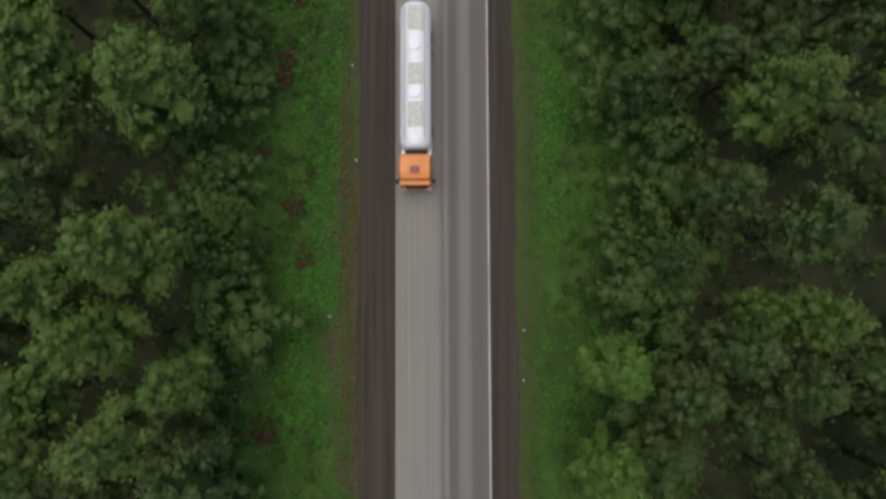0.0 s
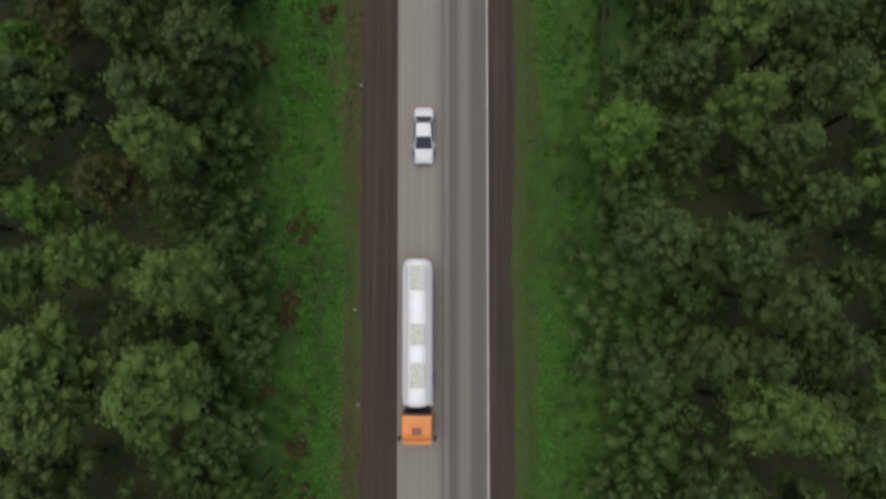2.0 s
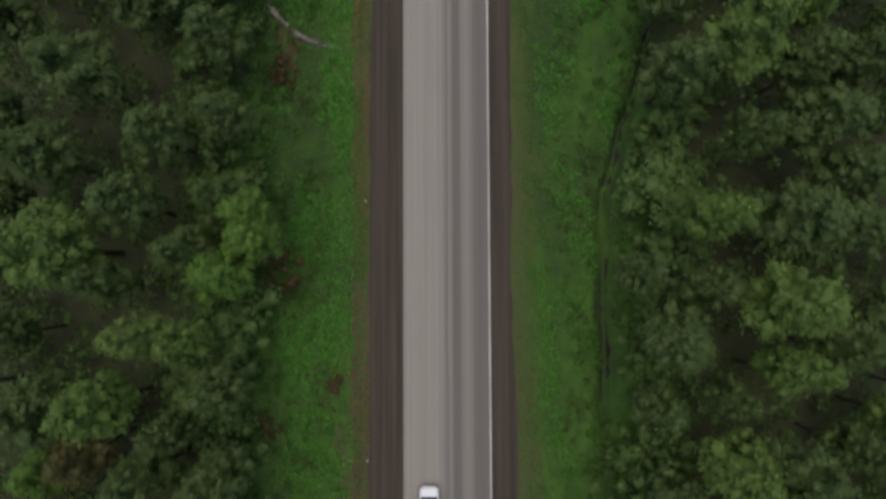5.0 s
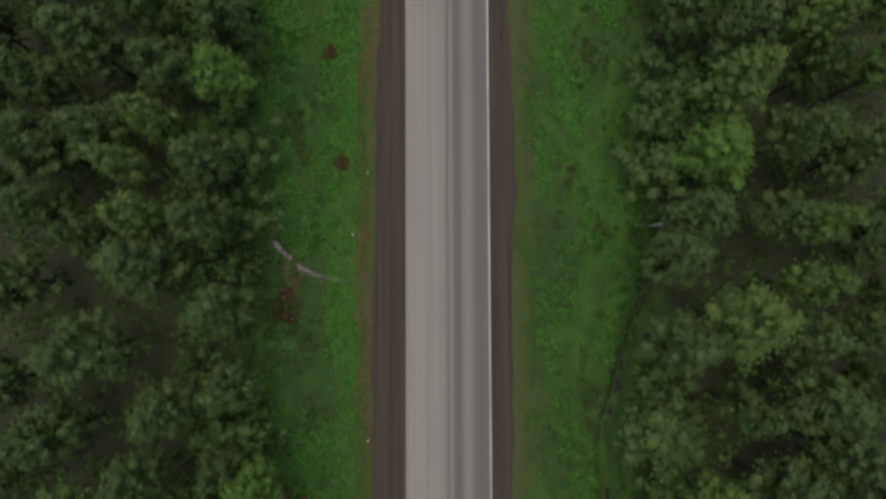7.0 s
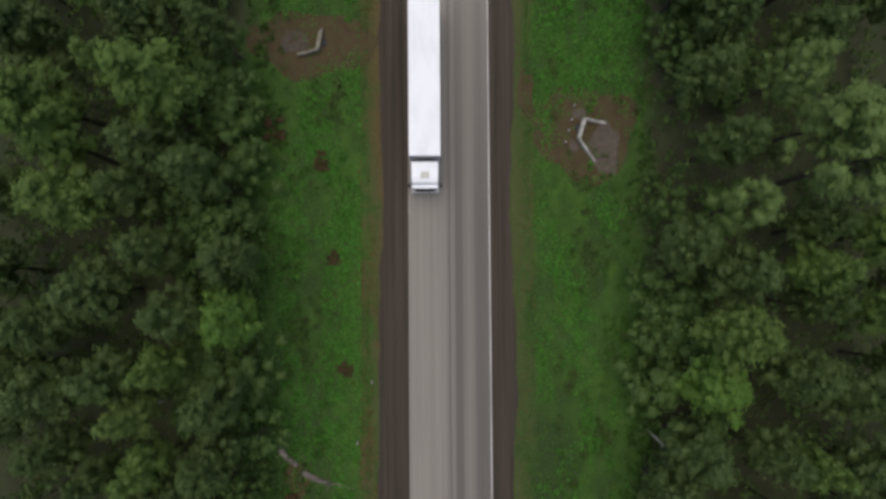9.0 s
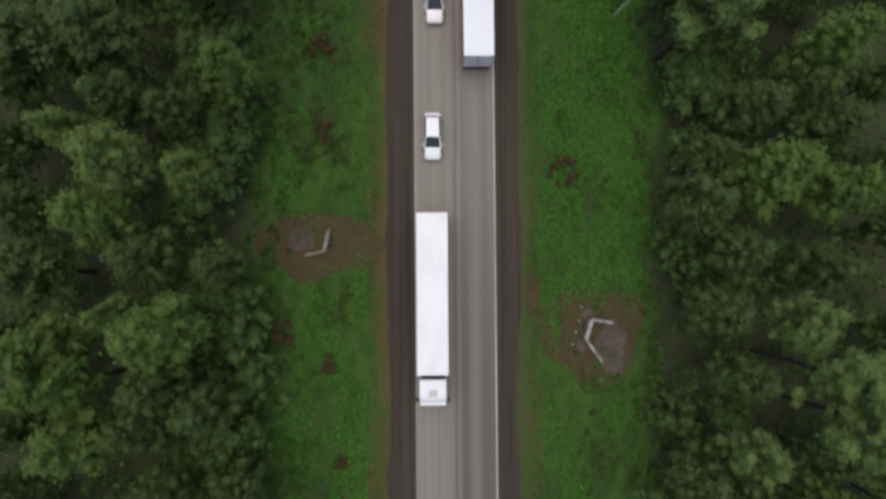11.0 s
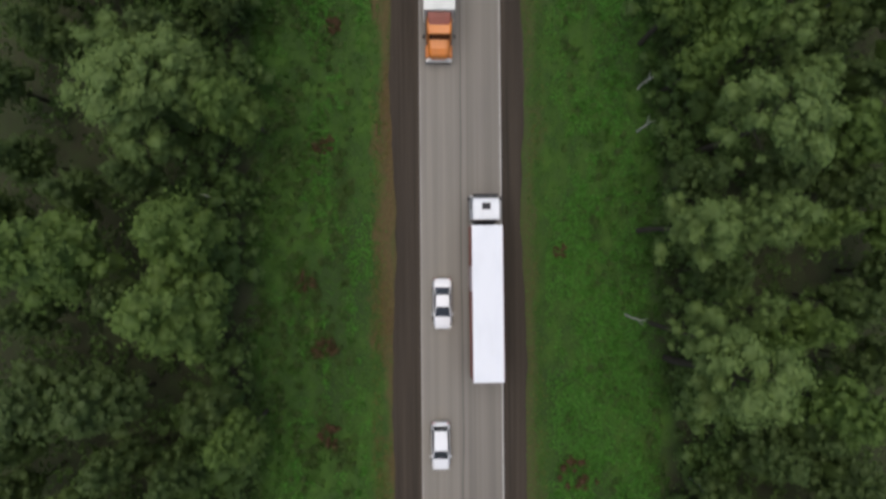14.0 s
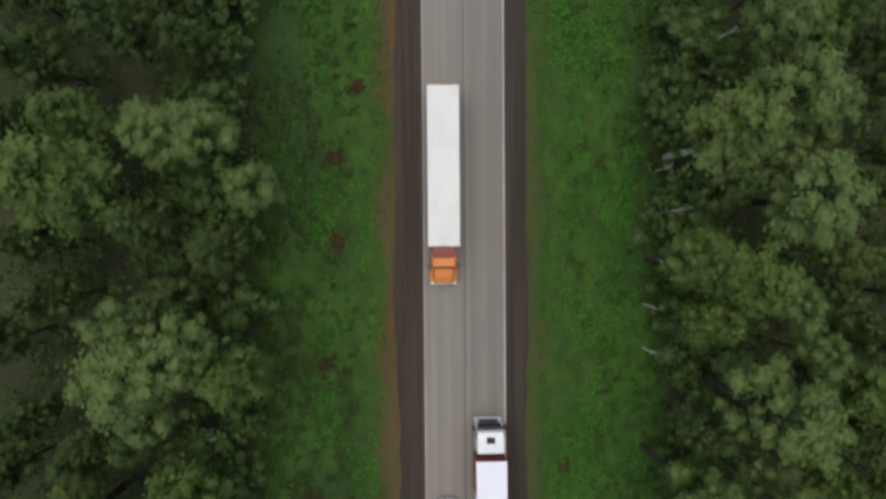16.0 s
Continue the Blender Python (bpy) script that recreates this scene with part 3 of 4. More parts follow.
for kind, (leaf, brk, h, r, tall, clumps, per, size, seeds, form, label, stand) in KINDS.items():
    masters[kind] = []
    for s in range(seeds):
        m = tree(kind, 40 + 7 * s + len(kind), leaf, brk, h, r, tall, clumps, per, size, label, form)
        m["free"] = 1
        masters[kind].append((m, r))
    for x, y, rr in stand:
        stands.append((kind, x, y, rr))
for kind, x, y, rr in stands:
    if y < 60 and x < 0 and kind == "birch" and rng.random() < 0.35:
        kind = "silver_birch"
    if y < 60 and x < 0 and kind == "alder" and rng.random() < 0.6:
        kind = "birch"
    if y < 38 and x > 0 and kind == "birch" and rng.random() < 0.6:
        kind = "alder"
    if x < 0 and y < 135 and kind == "aspen":
        kind = "silver_birch"
    if y > 122 and x > 0 and kind == "birch" and rng.random() < 0.6:
        kind = "silver_birch"
    if y > 122 and x > 0 and kind == "alder" and rng.random() < 0.7:
        kind = "birch"
    plant(kind, x, y, rr)

# the rest of the wood closes up behind and between
for _ in range(6000):
    side = rng.choice((-1, 1))
    x, y = side * rng.uniform(15.5, 36), rng.uniform(-26, 184)
    r = rng.uniform(2.0, 3.0)
    if abs(x) < wood_edge(x, y) + 1.2 or any((x - a) ** 2 + (y - b) ** 2 < (0.74 * (r + c)) ** 2 for a, b, c in taken):
        continue
    if len(taken) > 345:
        break
    plant("alder" if x < 0 or rng.random() < 0.75 else "birch", x, y, r)

# a ragged hem of low willows where the wood meets the grass, and taller scrub behind it
for row, (near, far, small, large) in enumerate(((0.2, 2.4, 1.1, 2.1), (2.2, 5.4, 1.5, 2.6))):
    for k in range(150):
        side = -1 if k % 2 else 1
        y = -24 + 1.4 * k + rng.uniform(-1.3, 1.3)
        x = side * (wood_edge(side, y) + rng.uniform(near, far))
        if abs(y - 99) < 5 and side > 0 or abs(y - 108) < 3 and side < 0 or in_ditch(x, y, 1.3) or not row and any((x - a) ** 2 + (y - b) ** 2 < (0.45 * c + 0.9) ** 2 for a, b, c in taken):
            continue
        plant("willow_bush", x, y, rng.uniform(small, large))
for lot in masters.values():
    for m, _ in lot:
        if m.get("free"):
            for o in (*m.children_recursive, m):
                bpy.data.objects.remove(o)

# the wood goes on to either side, out of reach
sites = []
for _ in range(620):
    side = rng.choice((-1, 1))
    x, y = side * rng.uniform(37, 74), rng.uniform(-60, 220)
    h, r = rng.uniform(10, 14), rng.uniform(2.4, 3.4)
    for _ in range(110):
        d = Vector((rng.gauss(0, 1), rng.gauss(0, 1), abs(rng.gauss(0.3, 1)))).normalized()
        sites.append((Vector((x, y, h - 4)) + Vector((d.x * r, d.y * r, d.z * 4)) * rng.uniform(0.75, 1.05), d, rng.uniform(0.3, 0.5)))
tagged(new("far_woods", card_mesh("far_woods", sites, rng, LEAF_DARK)), "dark green woodland that stretches away from the road", "woods", kind="stuff")

# scrub and saplings under the trees
sites = []
for _ in range(5000):
    side = rng.choice((-1, 1))
    y = rng.uniform(-32, 190)
    inner = wood_edge(side, y)
    x = side * (inner + (38 - inner) * rng.random())
    if in_ditch(x, y, 0.9):
        continue
    z, q = ground_height(x, y) + 0.3 + 6.4 * rng.random() ** 1.3 * min(1, (abs(x) - inner) / 3), rng.uniform(0.5, 1.2)
    for _ in range(24):
        d = Vector((rng.gauss(0, 1), rng.gauss(0, 1), rng.gauss(0.4, 0.8))).normalized()
        sites.append((Vector((x, y, z)) + Vector((d.x, d.y, d.z * 0.7)) * q * rng.uniform(0.5, 1.1), d, rng.uniform(0.14, 0.29)))
tagged(new("undergrowth", card_mesh("undergrowth", sites, rng, LEAF_LOW)), "dark green undergrowth of saplings below the trees", "undergrowth", kind="stuff")


# ---- verges ----
def sward(name, count, material, label, size, lo, hi, keep, lift):
    sites = []
    while len(sites) < count:
        side = rng.choice((-1, 1))
        d, y = rng.uniform(lo, hi), rng.uniform(-30, 186)
        x = 0.4 + side * d
        if keep(x, y, d) < rng.random() or in_ditch(x, y):
            continue
        sites.append((Vector((x, y, ground_height(x, y) + rng.random() * lift)), (0, 0, 1), size * rng.uniform(0.6, 1.3)))
    tagged(new(name, card_mesh(name, sites, rng, material)), label, name, kind="stuff")


def bare(x, y):
    """How bare the soil is round the culvert's ends."""
    a = ((x - 14) / 4.2) ** 2 + ((y - 99.5) / 4.2) ** 2
    b = ((x + 11.8) / 5.6) ** 2 + ((y - 107.8) / 3.0) ** 2
    return 0.93 * min(1.0, max(0.0, 1.25 + 0.5 * noise.noise((x * 0.7, y * 0.7, 60.0)) - min(a, b)) * 1.1)


def grassy(x, y, d):
    return (1 - bare(x, y)) * (0.75 + 0.5 * noise.noise((x * 0.35, y * 0.25, 4.0))) * (d < wood_edge(x, y) + 0.8)


def weedy(x, y, d):
    n = noise.noise((x * 0.3, y * 0.13, 8.0)) + 0.6 * noise.noise((x * 0.9, y * 0.6, 6.0))
    lush = np.interp(y, [90, 115], [0.45, 0.02]) if x < 0 else np.interp(y, [20, 60, 95, 104, 128, 145], [-0.05, 0.1, 0.12, 0.8, 0.7, 0.3])
    return (1 - bare(x, y)) * max(0.0, min(1.0, lush + 1.3 * n)) * min(1.0, max(0.1, (wood_edge(x, y) + 0.3 - d) / 3))


def clumps(name, count, material, label, lo, hi, keep):
    """Tall herbs in loose clumps."""
    sites = []
    while len(sites) < count * 16:
        side = rng.choice((-1, 1))
        d, y = rng.uniform(lo, hi), rng.uniform(-30, 186)
        x = 0.4 + side * d
        if keep(x, y, d) < rng.random() or in_ditch(x, y):
            continue
        q, z = rng.uniform(0.2, 0.55), ground_height(x, y) + 0.1
        for _ in range(16):
            v = Vector((rng.gauss(0, 1), rng.gauss(0, 1), abs(rng.gauss(0.5, 0.7)))).normalized()
            sites.append((Vector((x, y, z)) + v * q * rng.uniform(0.5, 1.1), v, rng.uniform(0.09, 0.2)))
    tagged(new(name, card_mesh(name, sites, rng, material)), label, name, kind="stuff")


clumps("herbs", 3000, GRASS, "clumps of tall dark green herbs on the verge", 8.5, 18.8, lambda x, y, d: (1 - bare(x, y)) * max(0.0, min(1.0, 0.15 + (d - wood_edge(x, y) + 4) * 0.16 + noise.noise((x * 0.4, y * 0.3, 14.0)))))
clumps("tall_herbs", 1700, LEAF_DARK, "dark patches of tall herbs between the grass and the wood", 9.5, 18.5,
       lambda x, y, d: (1 - bare(x, y)) * max(0.0, min(1.0, (0.5 if x < 0 and y > 112 else 0.08) + 1.1 * noise.noise((x * 0.35, y * 0.2, 70.0)))) * (d < wood_edge(x, y) + 0.6))
clumps("nettles", 850, WEED, "bright green nettle clumps on the verge", 8.5, 15.0, lambda x, y, d: weedy(x, y, d) * 0.8)
sward("grass", 50000, GRASS, "tangled dark green verge grass", 0.13, 7.0, 18.8, grassy, 0.22)
sward("weeds", 72000, WEED, "bright green leafy weeds on the verge", 0.115, 7.8, 18.0, weedy, 0.3)
sward("dry_grass", 9000, DRY, "yellow-brown dry grass along the gravel", 0.11, 5.9, 8.0, lambda x, y, d: (0.7 if x < 0 else 0.15) * max(0.0, min(1.0, 0.5 + 1.2 * noise.noise((x * 0.8, y * 0.12, 30.0)))) * min(1.0, (d - 5.7) * 1.2), 0.08)
sward("edge_grass", 17000, GRASS, "thin dark grass creeping into the gravel", 0.1, 4.9, 7.4, lambda x, y, d: (0.25 if x < 0 and y > 85 else 1.0) * max(0.0, min(1.0, (d - (5.0 if x > 0 else 5.5)) * 0.6 - 0.1 + noise.noise((x, y * 0.25, 50.0)) * 0.6)), 0.06)


def bush(x, y, r, material, label, kind):
    b = new(kind)
    b.location = (x, y, ground_height(x, y))
    for k in range(5):
        a = k * 1.25 + rng.random()
        part("stem", rod(bmesh.new(), (0, 0, -0.1), (math.cos(a) * r * 0.5, math.sin(a) * r * 0.5, r * 0.6), 0.025, 0.01, 5), BARK, b)
    f = new("foliage", crown_mesh("foliage", rng, r, r * 0.3, 16, 22, 0.1, Vector((0, 0, r * 0.25)), material))
    f.parent = b
    return tagged(b, label, "bush", kind)


RUSTY = [(-12.0, 14.0, 0.8), (-13.5, 7.9, 0.6), (-11.2, 3.7, 0.8), (-10.3, -0.5, 0.7), (-13.2, -14.1, 0.9), (-10.9, 21.1, 0.9), (-8.9, 38.9, 0.6),
         (-14.6, 35.5, 0.8), (-13.4, 48.2, 1.6), (-11.8, 15.4, 0.7), (-13.6, 65.6, 1.1), (-8.8, 78.3, 0.6), (-9.8, 88.1, 0.6), (-15.1, 99.8, 0.9),
         (-10.9, 96.8, 0.7), (-11.7, 125.9, 0.9), (-11.6, 118.0, 0.9), (10.9, 114.0, 1.2), (-13.4, 131.8, 0.8), (-10.7, 154.8, 0.6), (-11.8, 144.0, 0.7),
         (-10.9, 162.6, 0.6), (-8.9, 168.8, 0.5), (9.5, 134.4, 0.5)]
for x, y, r in RUSTY:
    bush(x, y, r * 1.35, LEAF_RUST, "small withered bush with reddish-brown leaves", "withered_bush")


# ---- the culvert and its hollows ----
def patch(name, cx, cy, rx, ry, material, label, lift=0.03, seed=1.0):
    """A low lens of soil that follows the ground, with an uneven rim."""
    bm = bmesh.new()
    n, rings = 36, 7
    vs = [[bm.verts.new((0, 0, 0))] * n]
    vs[0][0].co = (cx, cy, ground_height(cx, cy) + lift)
    for k in range(1, rings + 1):
        row = []
        for j in range(n):
            a = 2 * math.pi * j / n
            q = k / rings * (1 + 0.35 * noise.noise((math.cos(a) * 1.6 + seed, math.sin(a) * 1.6, seed)))
            x, y = cx + rx * q * math.cos(a), cy + ry * q * math.sin(a)
            row.append(bm.verts.new((x, y, ground_height(x, y) + (lift if k < rings else -0.08))))
        vs.append(row)
    for j in range(n):
        bm.faces.new((vs[0][0], vs[1][j], vs[1][(j + 1) % n]))
        for k in range(1, rings):
            bm.faces.new((vs[k][j], vs[k + 1][j], vs[k + 1][(j + 1) % n], vs[k][(j + 1) % n]))
    return tagged(new(name, mesh_of(name, bm, material, True)), label, "soil", kind="structure")


def ditch_bed(y0, y1, label):
    """A near-black strip along the drain's bed, its shade put into the colour; uneven in width."""
    rows, bm = [], bmesh.new()
    for k in range(int((y1 - y0) / 0.4) + 1):
        y = y0 + 0.4 * k
        w = 0.34 + 0.3 * noise.noise((y * 0.9, 2.0, 1.0)) * min(1.0, (y - y0), (y1 - y + 0.1))
        x = ditch_x(y) + 0.2 * noise.noise((y * 0.5, 8.0, 3.0))
        rows.append([bm.verts.new((x + q * w, y, ground_height(x + q * w, y) + 0.02)) for q in (-1, 0, 1)])
    for a, b in zip(rows, rows[1:]):
        for i in (0, 1):
            bm.faces.new((a[i], a[i + 1], b[i + 1], b[i]))
    tagged(new("ditch_bed", mesh_of("ditch_bed", bm, DITCH_SHADE, True)), label, "ditch", kind="structure")


ditch_bed(37.0, 49.5, "near-black strip of painted shade in the bed of a drain")
ditch_bed(53.5, 70.0, "near-black strip of painted shade in the bed of a drain")
patch("soil", 13.0, 99.6, 5.6, 4.8, SOIL, "bare brown soil round the culvert", 0.05, 3.0)
patch("silt", 14.9, 98.0, 1.5, 2.7, SILT, "wet grey silt below the culvert mouth", 0.09, 6.0)
patch("soil", -11.4, 107.7, 6.3, 3.5, SOIL, "bare brown soil round the culvert", 0.05, 9.0)
patch("silt", -13.6, 108.1, 1.5, 1.2, MUD, "wet brown mud below the culvert mouth", 0.09, 12.0)
patch("soil", 7.6, 103.0, 0.8, 2.4, SOIL, "strip of bare brown soil beside the gravel", 0.07, 24.0)


def slab(bm, a, b, thick, z0, z1a, z1b):
    """An upright wall from a to b whose top falls from z1a to z1b."""
    a, b = Vector((*a, 0)), Vector((*b, 0))
    n = (b - a).normalized().cross(Vector((0, 0, 1))) * thick / 2
    lo = [bm.verts.new((*(p.xy), z0)) for p in (a + n, b + n, b - n, a - n)]
    hi = [bm.verts.new((*(p.xy), z)) for p, z in ((a + n, z1a), (b + n, z1b), (b - n, z1b), (a - n, z1a))]
    for i in range(4):
        bm.faces.new((lo[i], lo[(i + 1) % 4], hi[(i + 1) % 4], hi[i]))
    bm.faces.new(hi)
    bm.faces.new(lo[::-1])
    bmesh.ops.bevel(bm, geom=bm.edges[:], offset=0.025, segments=1, affect="EDGES")
    return bm


def culvert(a, b, wing_a, wing_b, ground, stuff, label):
    """A headwall between a and b, with two wing walls that splay out and fall, and the pipe's mouth."""
    c = new("culvert_headwall")
    top = ground + 1.0
    part("headwall", slab(bmesh.new(), a, b, 0.36, ground - 0.8, top, top), stuff, c)
    part("wing_wall", slab(bmesh.new(), a, wing_a, 0.26, ground - 0.8, top - 0.01, top - 0.45), stuff, c)
    part("wing_wall", slab(bmesh.new(), b, wing_b, 0.26, ground - 0.8, top - 0.01, top - 0.45), stuff, c)
    mid = (Vector(a) + Vector(b)) / 2
    out = ((Vector(wing_a) + Vector(wing_b)) / 2 - mid).normalized()
    bm = rod(bmesh.new(), (*(mid - out * 0.6), ground + 0.15), (*(mid + out * 0.24), ground + 0.15), 0.42, seg=20)
    part("pipe_mouth", bm, BLACK, c, "dark round mouth of the pipe")
    return tagged(c, label, "culvert")


culvert((12.95, 100.7), (12.4, 98.9), (15.0, 100.35), (13.95, 96.8), -1.35, CONCRETE, "grey concrete culvert headwall with splayed wing walls")
culvert((-11.0, 108.7), (-11.3, 107.1), (-10.92, 109.2), (-13.2, 106.75), -1.35, MOSSY, "weathered concrete culvert headwall half sunk in soil")
part_apron = patch("apron", 12.6, 101.3, 0.7, 0.6, SILT, "grey rubble apron above the headwall", 0.12, 31.0)
patch("apron", 12.0, 98.2, 0.55, 0.7, SILT, "grey rubble apron above the headwall", 0.12, 33.0)


def marker(x, y, h, label):
    """A short pale marker post with a chamfered head and a dark band."""
    m = new("marker_post")
    m.location = (x, y, ground_height(x, y) if abs(x - 0.4) > 6.2 else -0.2)
    part("post", box(-0.07, 0.07, -0.06, 0.06, -0.2, h, 0.015), STONE, m)
    part("band", box(-0.073, 0.073, -0.063, 0.063, h * 0.62, h * 0.78), BLACK, m, "black band")
    return tagged(m, label, "post", "roadside marker posts")


for x, y in ((12.0, 101.9), (11.75, 100.6), (11.45, 99.6), (11.1, 98.5), (-8.2, -5.1), (6.75, -6.2), (6.7, -10.0), (-6.2, 7.1), (-6.5, 14.6), (-6.1, 32.7), (-6.4, 77.2), (-6.3, 54.3), (-7.7, 71.8)):
    marker(x, y, 0.7, "short pale marker post with a dark band on the verge")


def snag(x, y, h, lean, label):
    """A bare, pale birch stem with the stubs of its branches."""
    t = new("bare_birch")
    t.location = (x, y, ground_height(x, y) - 0.15)
    rings = []
    for k in range(7):
        f = k / 6
        c = Vector((lean[0] * f + 0.1 * math.sin(4 * f + x), lean[1] * f + 0.1 * math.cos(3 * f + y), h * f))
        q = 0.095 * (1.1 - 0.7 * f)
        rings.append([c + Vector((q * math.cos(j * 0.7854), q * math.sin(j * 0.7854), 0)) for j in range(8)])
    part("trunk", loft(rings), BIRCH_BARK, t)
    for k in range(3):
        f = 0.55 + 0.14 * k
        a = 2.1 * k + x
        s = Vector((lean[0] * f, lean[1] * f, h * f))
        part("branch", rod(bmesh.new(), s, s + Vector((0.45 * math.cos(a), 0.45 * math.sin(a), 1.1)), 0.035, 0.012, 6), BIRCH_BARK, t)
    return tagged(t, label, "tree", "bare birch stems")


for x, y, h in ((-16.1, 16.7, 5.5), (18.2, 72.6, 5.0), (15.4, 128.7, 4.6), (20.3, 114.3, 8.5), (21.0, 113.4, 8.0), (16.8, 145.1, 4.0), (16.9, 149.1, 4.2),
                (-20.0, 138.8, 5.5), (17.9, 157.2, 8.5), (20.6, 171.2, 9.0), (18.0, 161.2, 4.5), (29.5, 102.8, 9.0)):
    snag(x, y, h, (0.4 * math.sin(x), 0.4 * math.cos(y)), "bare pale birch stem at the edge of the wood")


def fallen_log(pts, r, label):
    t = new("fallen_log")
    rings = []
    for k, (x, y) in enumerate(pts):
        q = r * (1 - 0.6 * k / len(pts))
        rings.append([Vector((x + q * 0.3 * math.cos(j), y + q * math.cos(j * 0.7854), ground_height(x, y) + q * 0.6 + q * math.sin(j * 0.7854))) for j in range(8)])
    part("stem", loft(rings), DEADWOOD, t)
    x, y = pts[0]
    z = ground_height(x, y)
    for k in range(5):
        a = 1.26 * k
        part("root", rod(bmesh.new(), (x, y, z + r), (x - 0.35, y + 0.7 * math.cos(a), z + r + 0.6 * math.sin(a)), 0.07, 0.02, 6), DEADWOOD, t)
    return tagged(t, label, "log")


fallen_log([(-14.5, 71.1), (-14.1, 70.6), (-13.6, 70.1), (-13.1, 69.7)], 0.34, "grey rotten log with torn roots on the grass")
fallen_log([(-12.5, 69.1), (-11.9, 68.7), (-11.2, 68.4), (-10.5, 68.2)], 0.3, "grey broken piece of a fallen log on the grass")
fallen_log([(-10.2, 68.1), (-9.5, 68.0), (-8.8, 67.8), (-8.1, 67.7)], 0.1, "thin dark fallen branch beside a broken log")
patch("soil", -13.2, 68.2, 1.3, 2.2, SOIL, "bare brown soil beside a fallen log", 0.05, 41.0)


# ---- vehicles ----
def tractor(t, y0, paint, hatch, roof=3.55, visor=BLACK):
    """A flat-fronted lorry cab whose back wall stands at y0; it faces +y."""
    cab = part("cab", loft([hull_ring(y0, 1.2, 1.0, roof - 0.05, 0.12, 1.14), hull_ring(y0 + 0.25, 1.22, 0.75, roof, 0.14, 1.16),
                            hull_ring(y0 + 1.3, 1.22, 0.5, roof, 0.14, 1.16), hull_ring(y0 + 1.75, 1.22, 0.45, roof - 0.12, 0.16, 1.12),
                            hull_ring(y0 + 1.98, 1.2, 0.45, roof - 0.75, 0.16, 1.12), hull_ring(y0 + 2.12, 1.17, 0.5, 1.75, 0.16, 1.17)]), paint, t, smooth=False)
    part("roof_hatch", box(-0.36, 0.36, y0 + 0.85, y0 + 1.4, roof - 0.02, roof + 0.05, 0.03), hatch, cab, "dark tinted roof hatch")
    part("sun_visor", box(-1.08, 1.08, y0 + 1.9, y0 + 2.2, roof - 0.5, roof - 0.42, 0.02), visor, cab, "wide sun visor over the windscreen")
    bm = bmesh.new()
    f = [bm.verts.new(p) for p in ((-1.02, y0 + 2.15, 1.85), (1.02, y0 + 2.15, 1.85), (1.0, y0 + 1.99, roof - 0.62), (-1.0, y0 + 1.99, roof - 0.62))]
    f = bm.faces.new(f)
    bmesh.ops.solidify(bm, geom=[f], thickness=0.04)
    part("windscreen", bm, GLASS, cab)
    part("grille", box(-0.85, 0.85, y0 + 2.08, y0 + 2.2, 0.85, 1.65, 0.03), BLACK, cab)
    part("bumper", box(-1.22, 1.22, y0 + 1.9, y0 + 2.24, 0.3, 0.72, 0.06), paint, cab)
    part("rear_fairing", box(-1.0, 1.0, y0 - 0.12, y0 + 0.02, 1.2, roof - 0.25, 0.05), STEEL, cab)
    for s in (-1, 1):
        part("headlight", box(s * 0.95 - 0.2, s * 0.95 + 0.2, y0 + 2.16, y0 + 2.26, 0.55, 0.8, 0.03), LAMP, cab)
        mirror = part("mirror", box(s * 1.36 - 0.11, s * 1.36 + 0.11, y0 + 1.75, y0 + 1.98, 1.9, 2.75, 0.05), BLACK, cab)
        part("mirror_arm", rod(bmesh.new(), (s * 1.15, y0 + 1.8, 2.8), (s * 1.36, y0 + 1.88, 2.7), 0.03), BLACK, mirror)
        part("side_window", box(s * 1.215 - 0.012, s * 1.215 + 0.012, y0 + 0.9, y0 + 1.65, 1.9, 2.75), GLASS, cab)
        part("step", box(s * 1.16 - 0.1, s * 1.16 + 0.1, y0 + 0.6, y0 + 1.2, 0.3, 0.45, 0.02), STEEL, cab)
        part("fuel_tank", box(s * 0.95 - 0.26, s * 0.95 + 0.26, y0 - 1.7, y0 - 0.3, 0.4, 1.0, 0.1), ALLOY, t)
        wheel(t, s * 1.05, y0 + 1.15, 0.5, 0.32)
        wheel(t, s * 0.95, y0 - 2.45, 0.5, 0.58)
    part("frame_rail", box(-0.45, 0.45, y0 - 3.3, y0 + 1.6, 0.72, 0.95, 0.03), STEEL, t)
    part("catwalk", box(-0.9, 0.9, y0 - 0.75, y0 - 0.12, 0.95, 1.05, 0.02), BLACK, t)
    for k, x in enumerate((-0.35, 0.0, 0.35)):
        part("air_hose", rod(bmesh.new(), (x, y0 - 0.1, 2.0), (x * 0.5, y0 - 0.6, 1.5), 0.03), BLACK, t)
    return cab


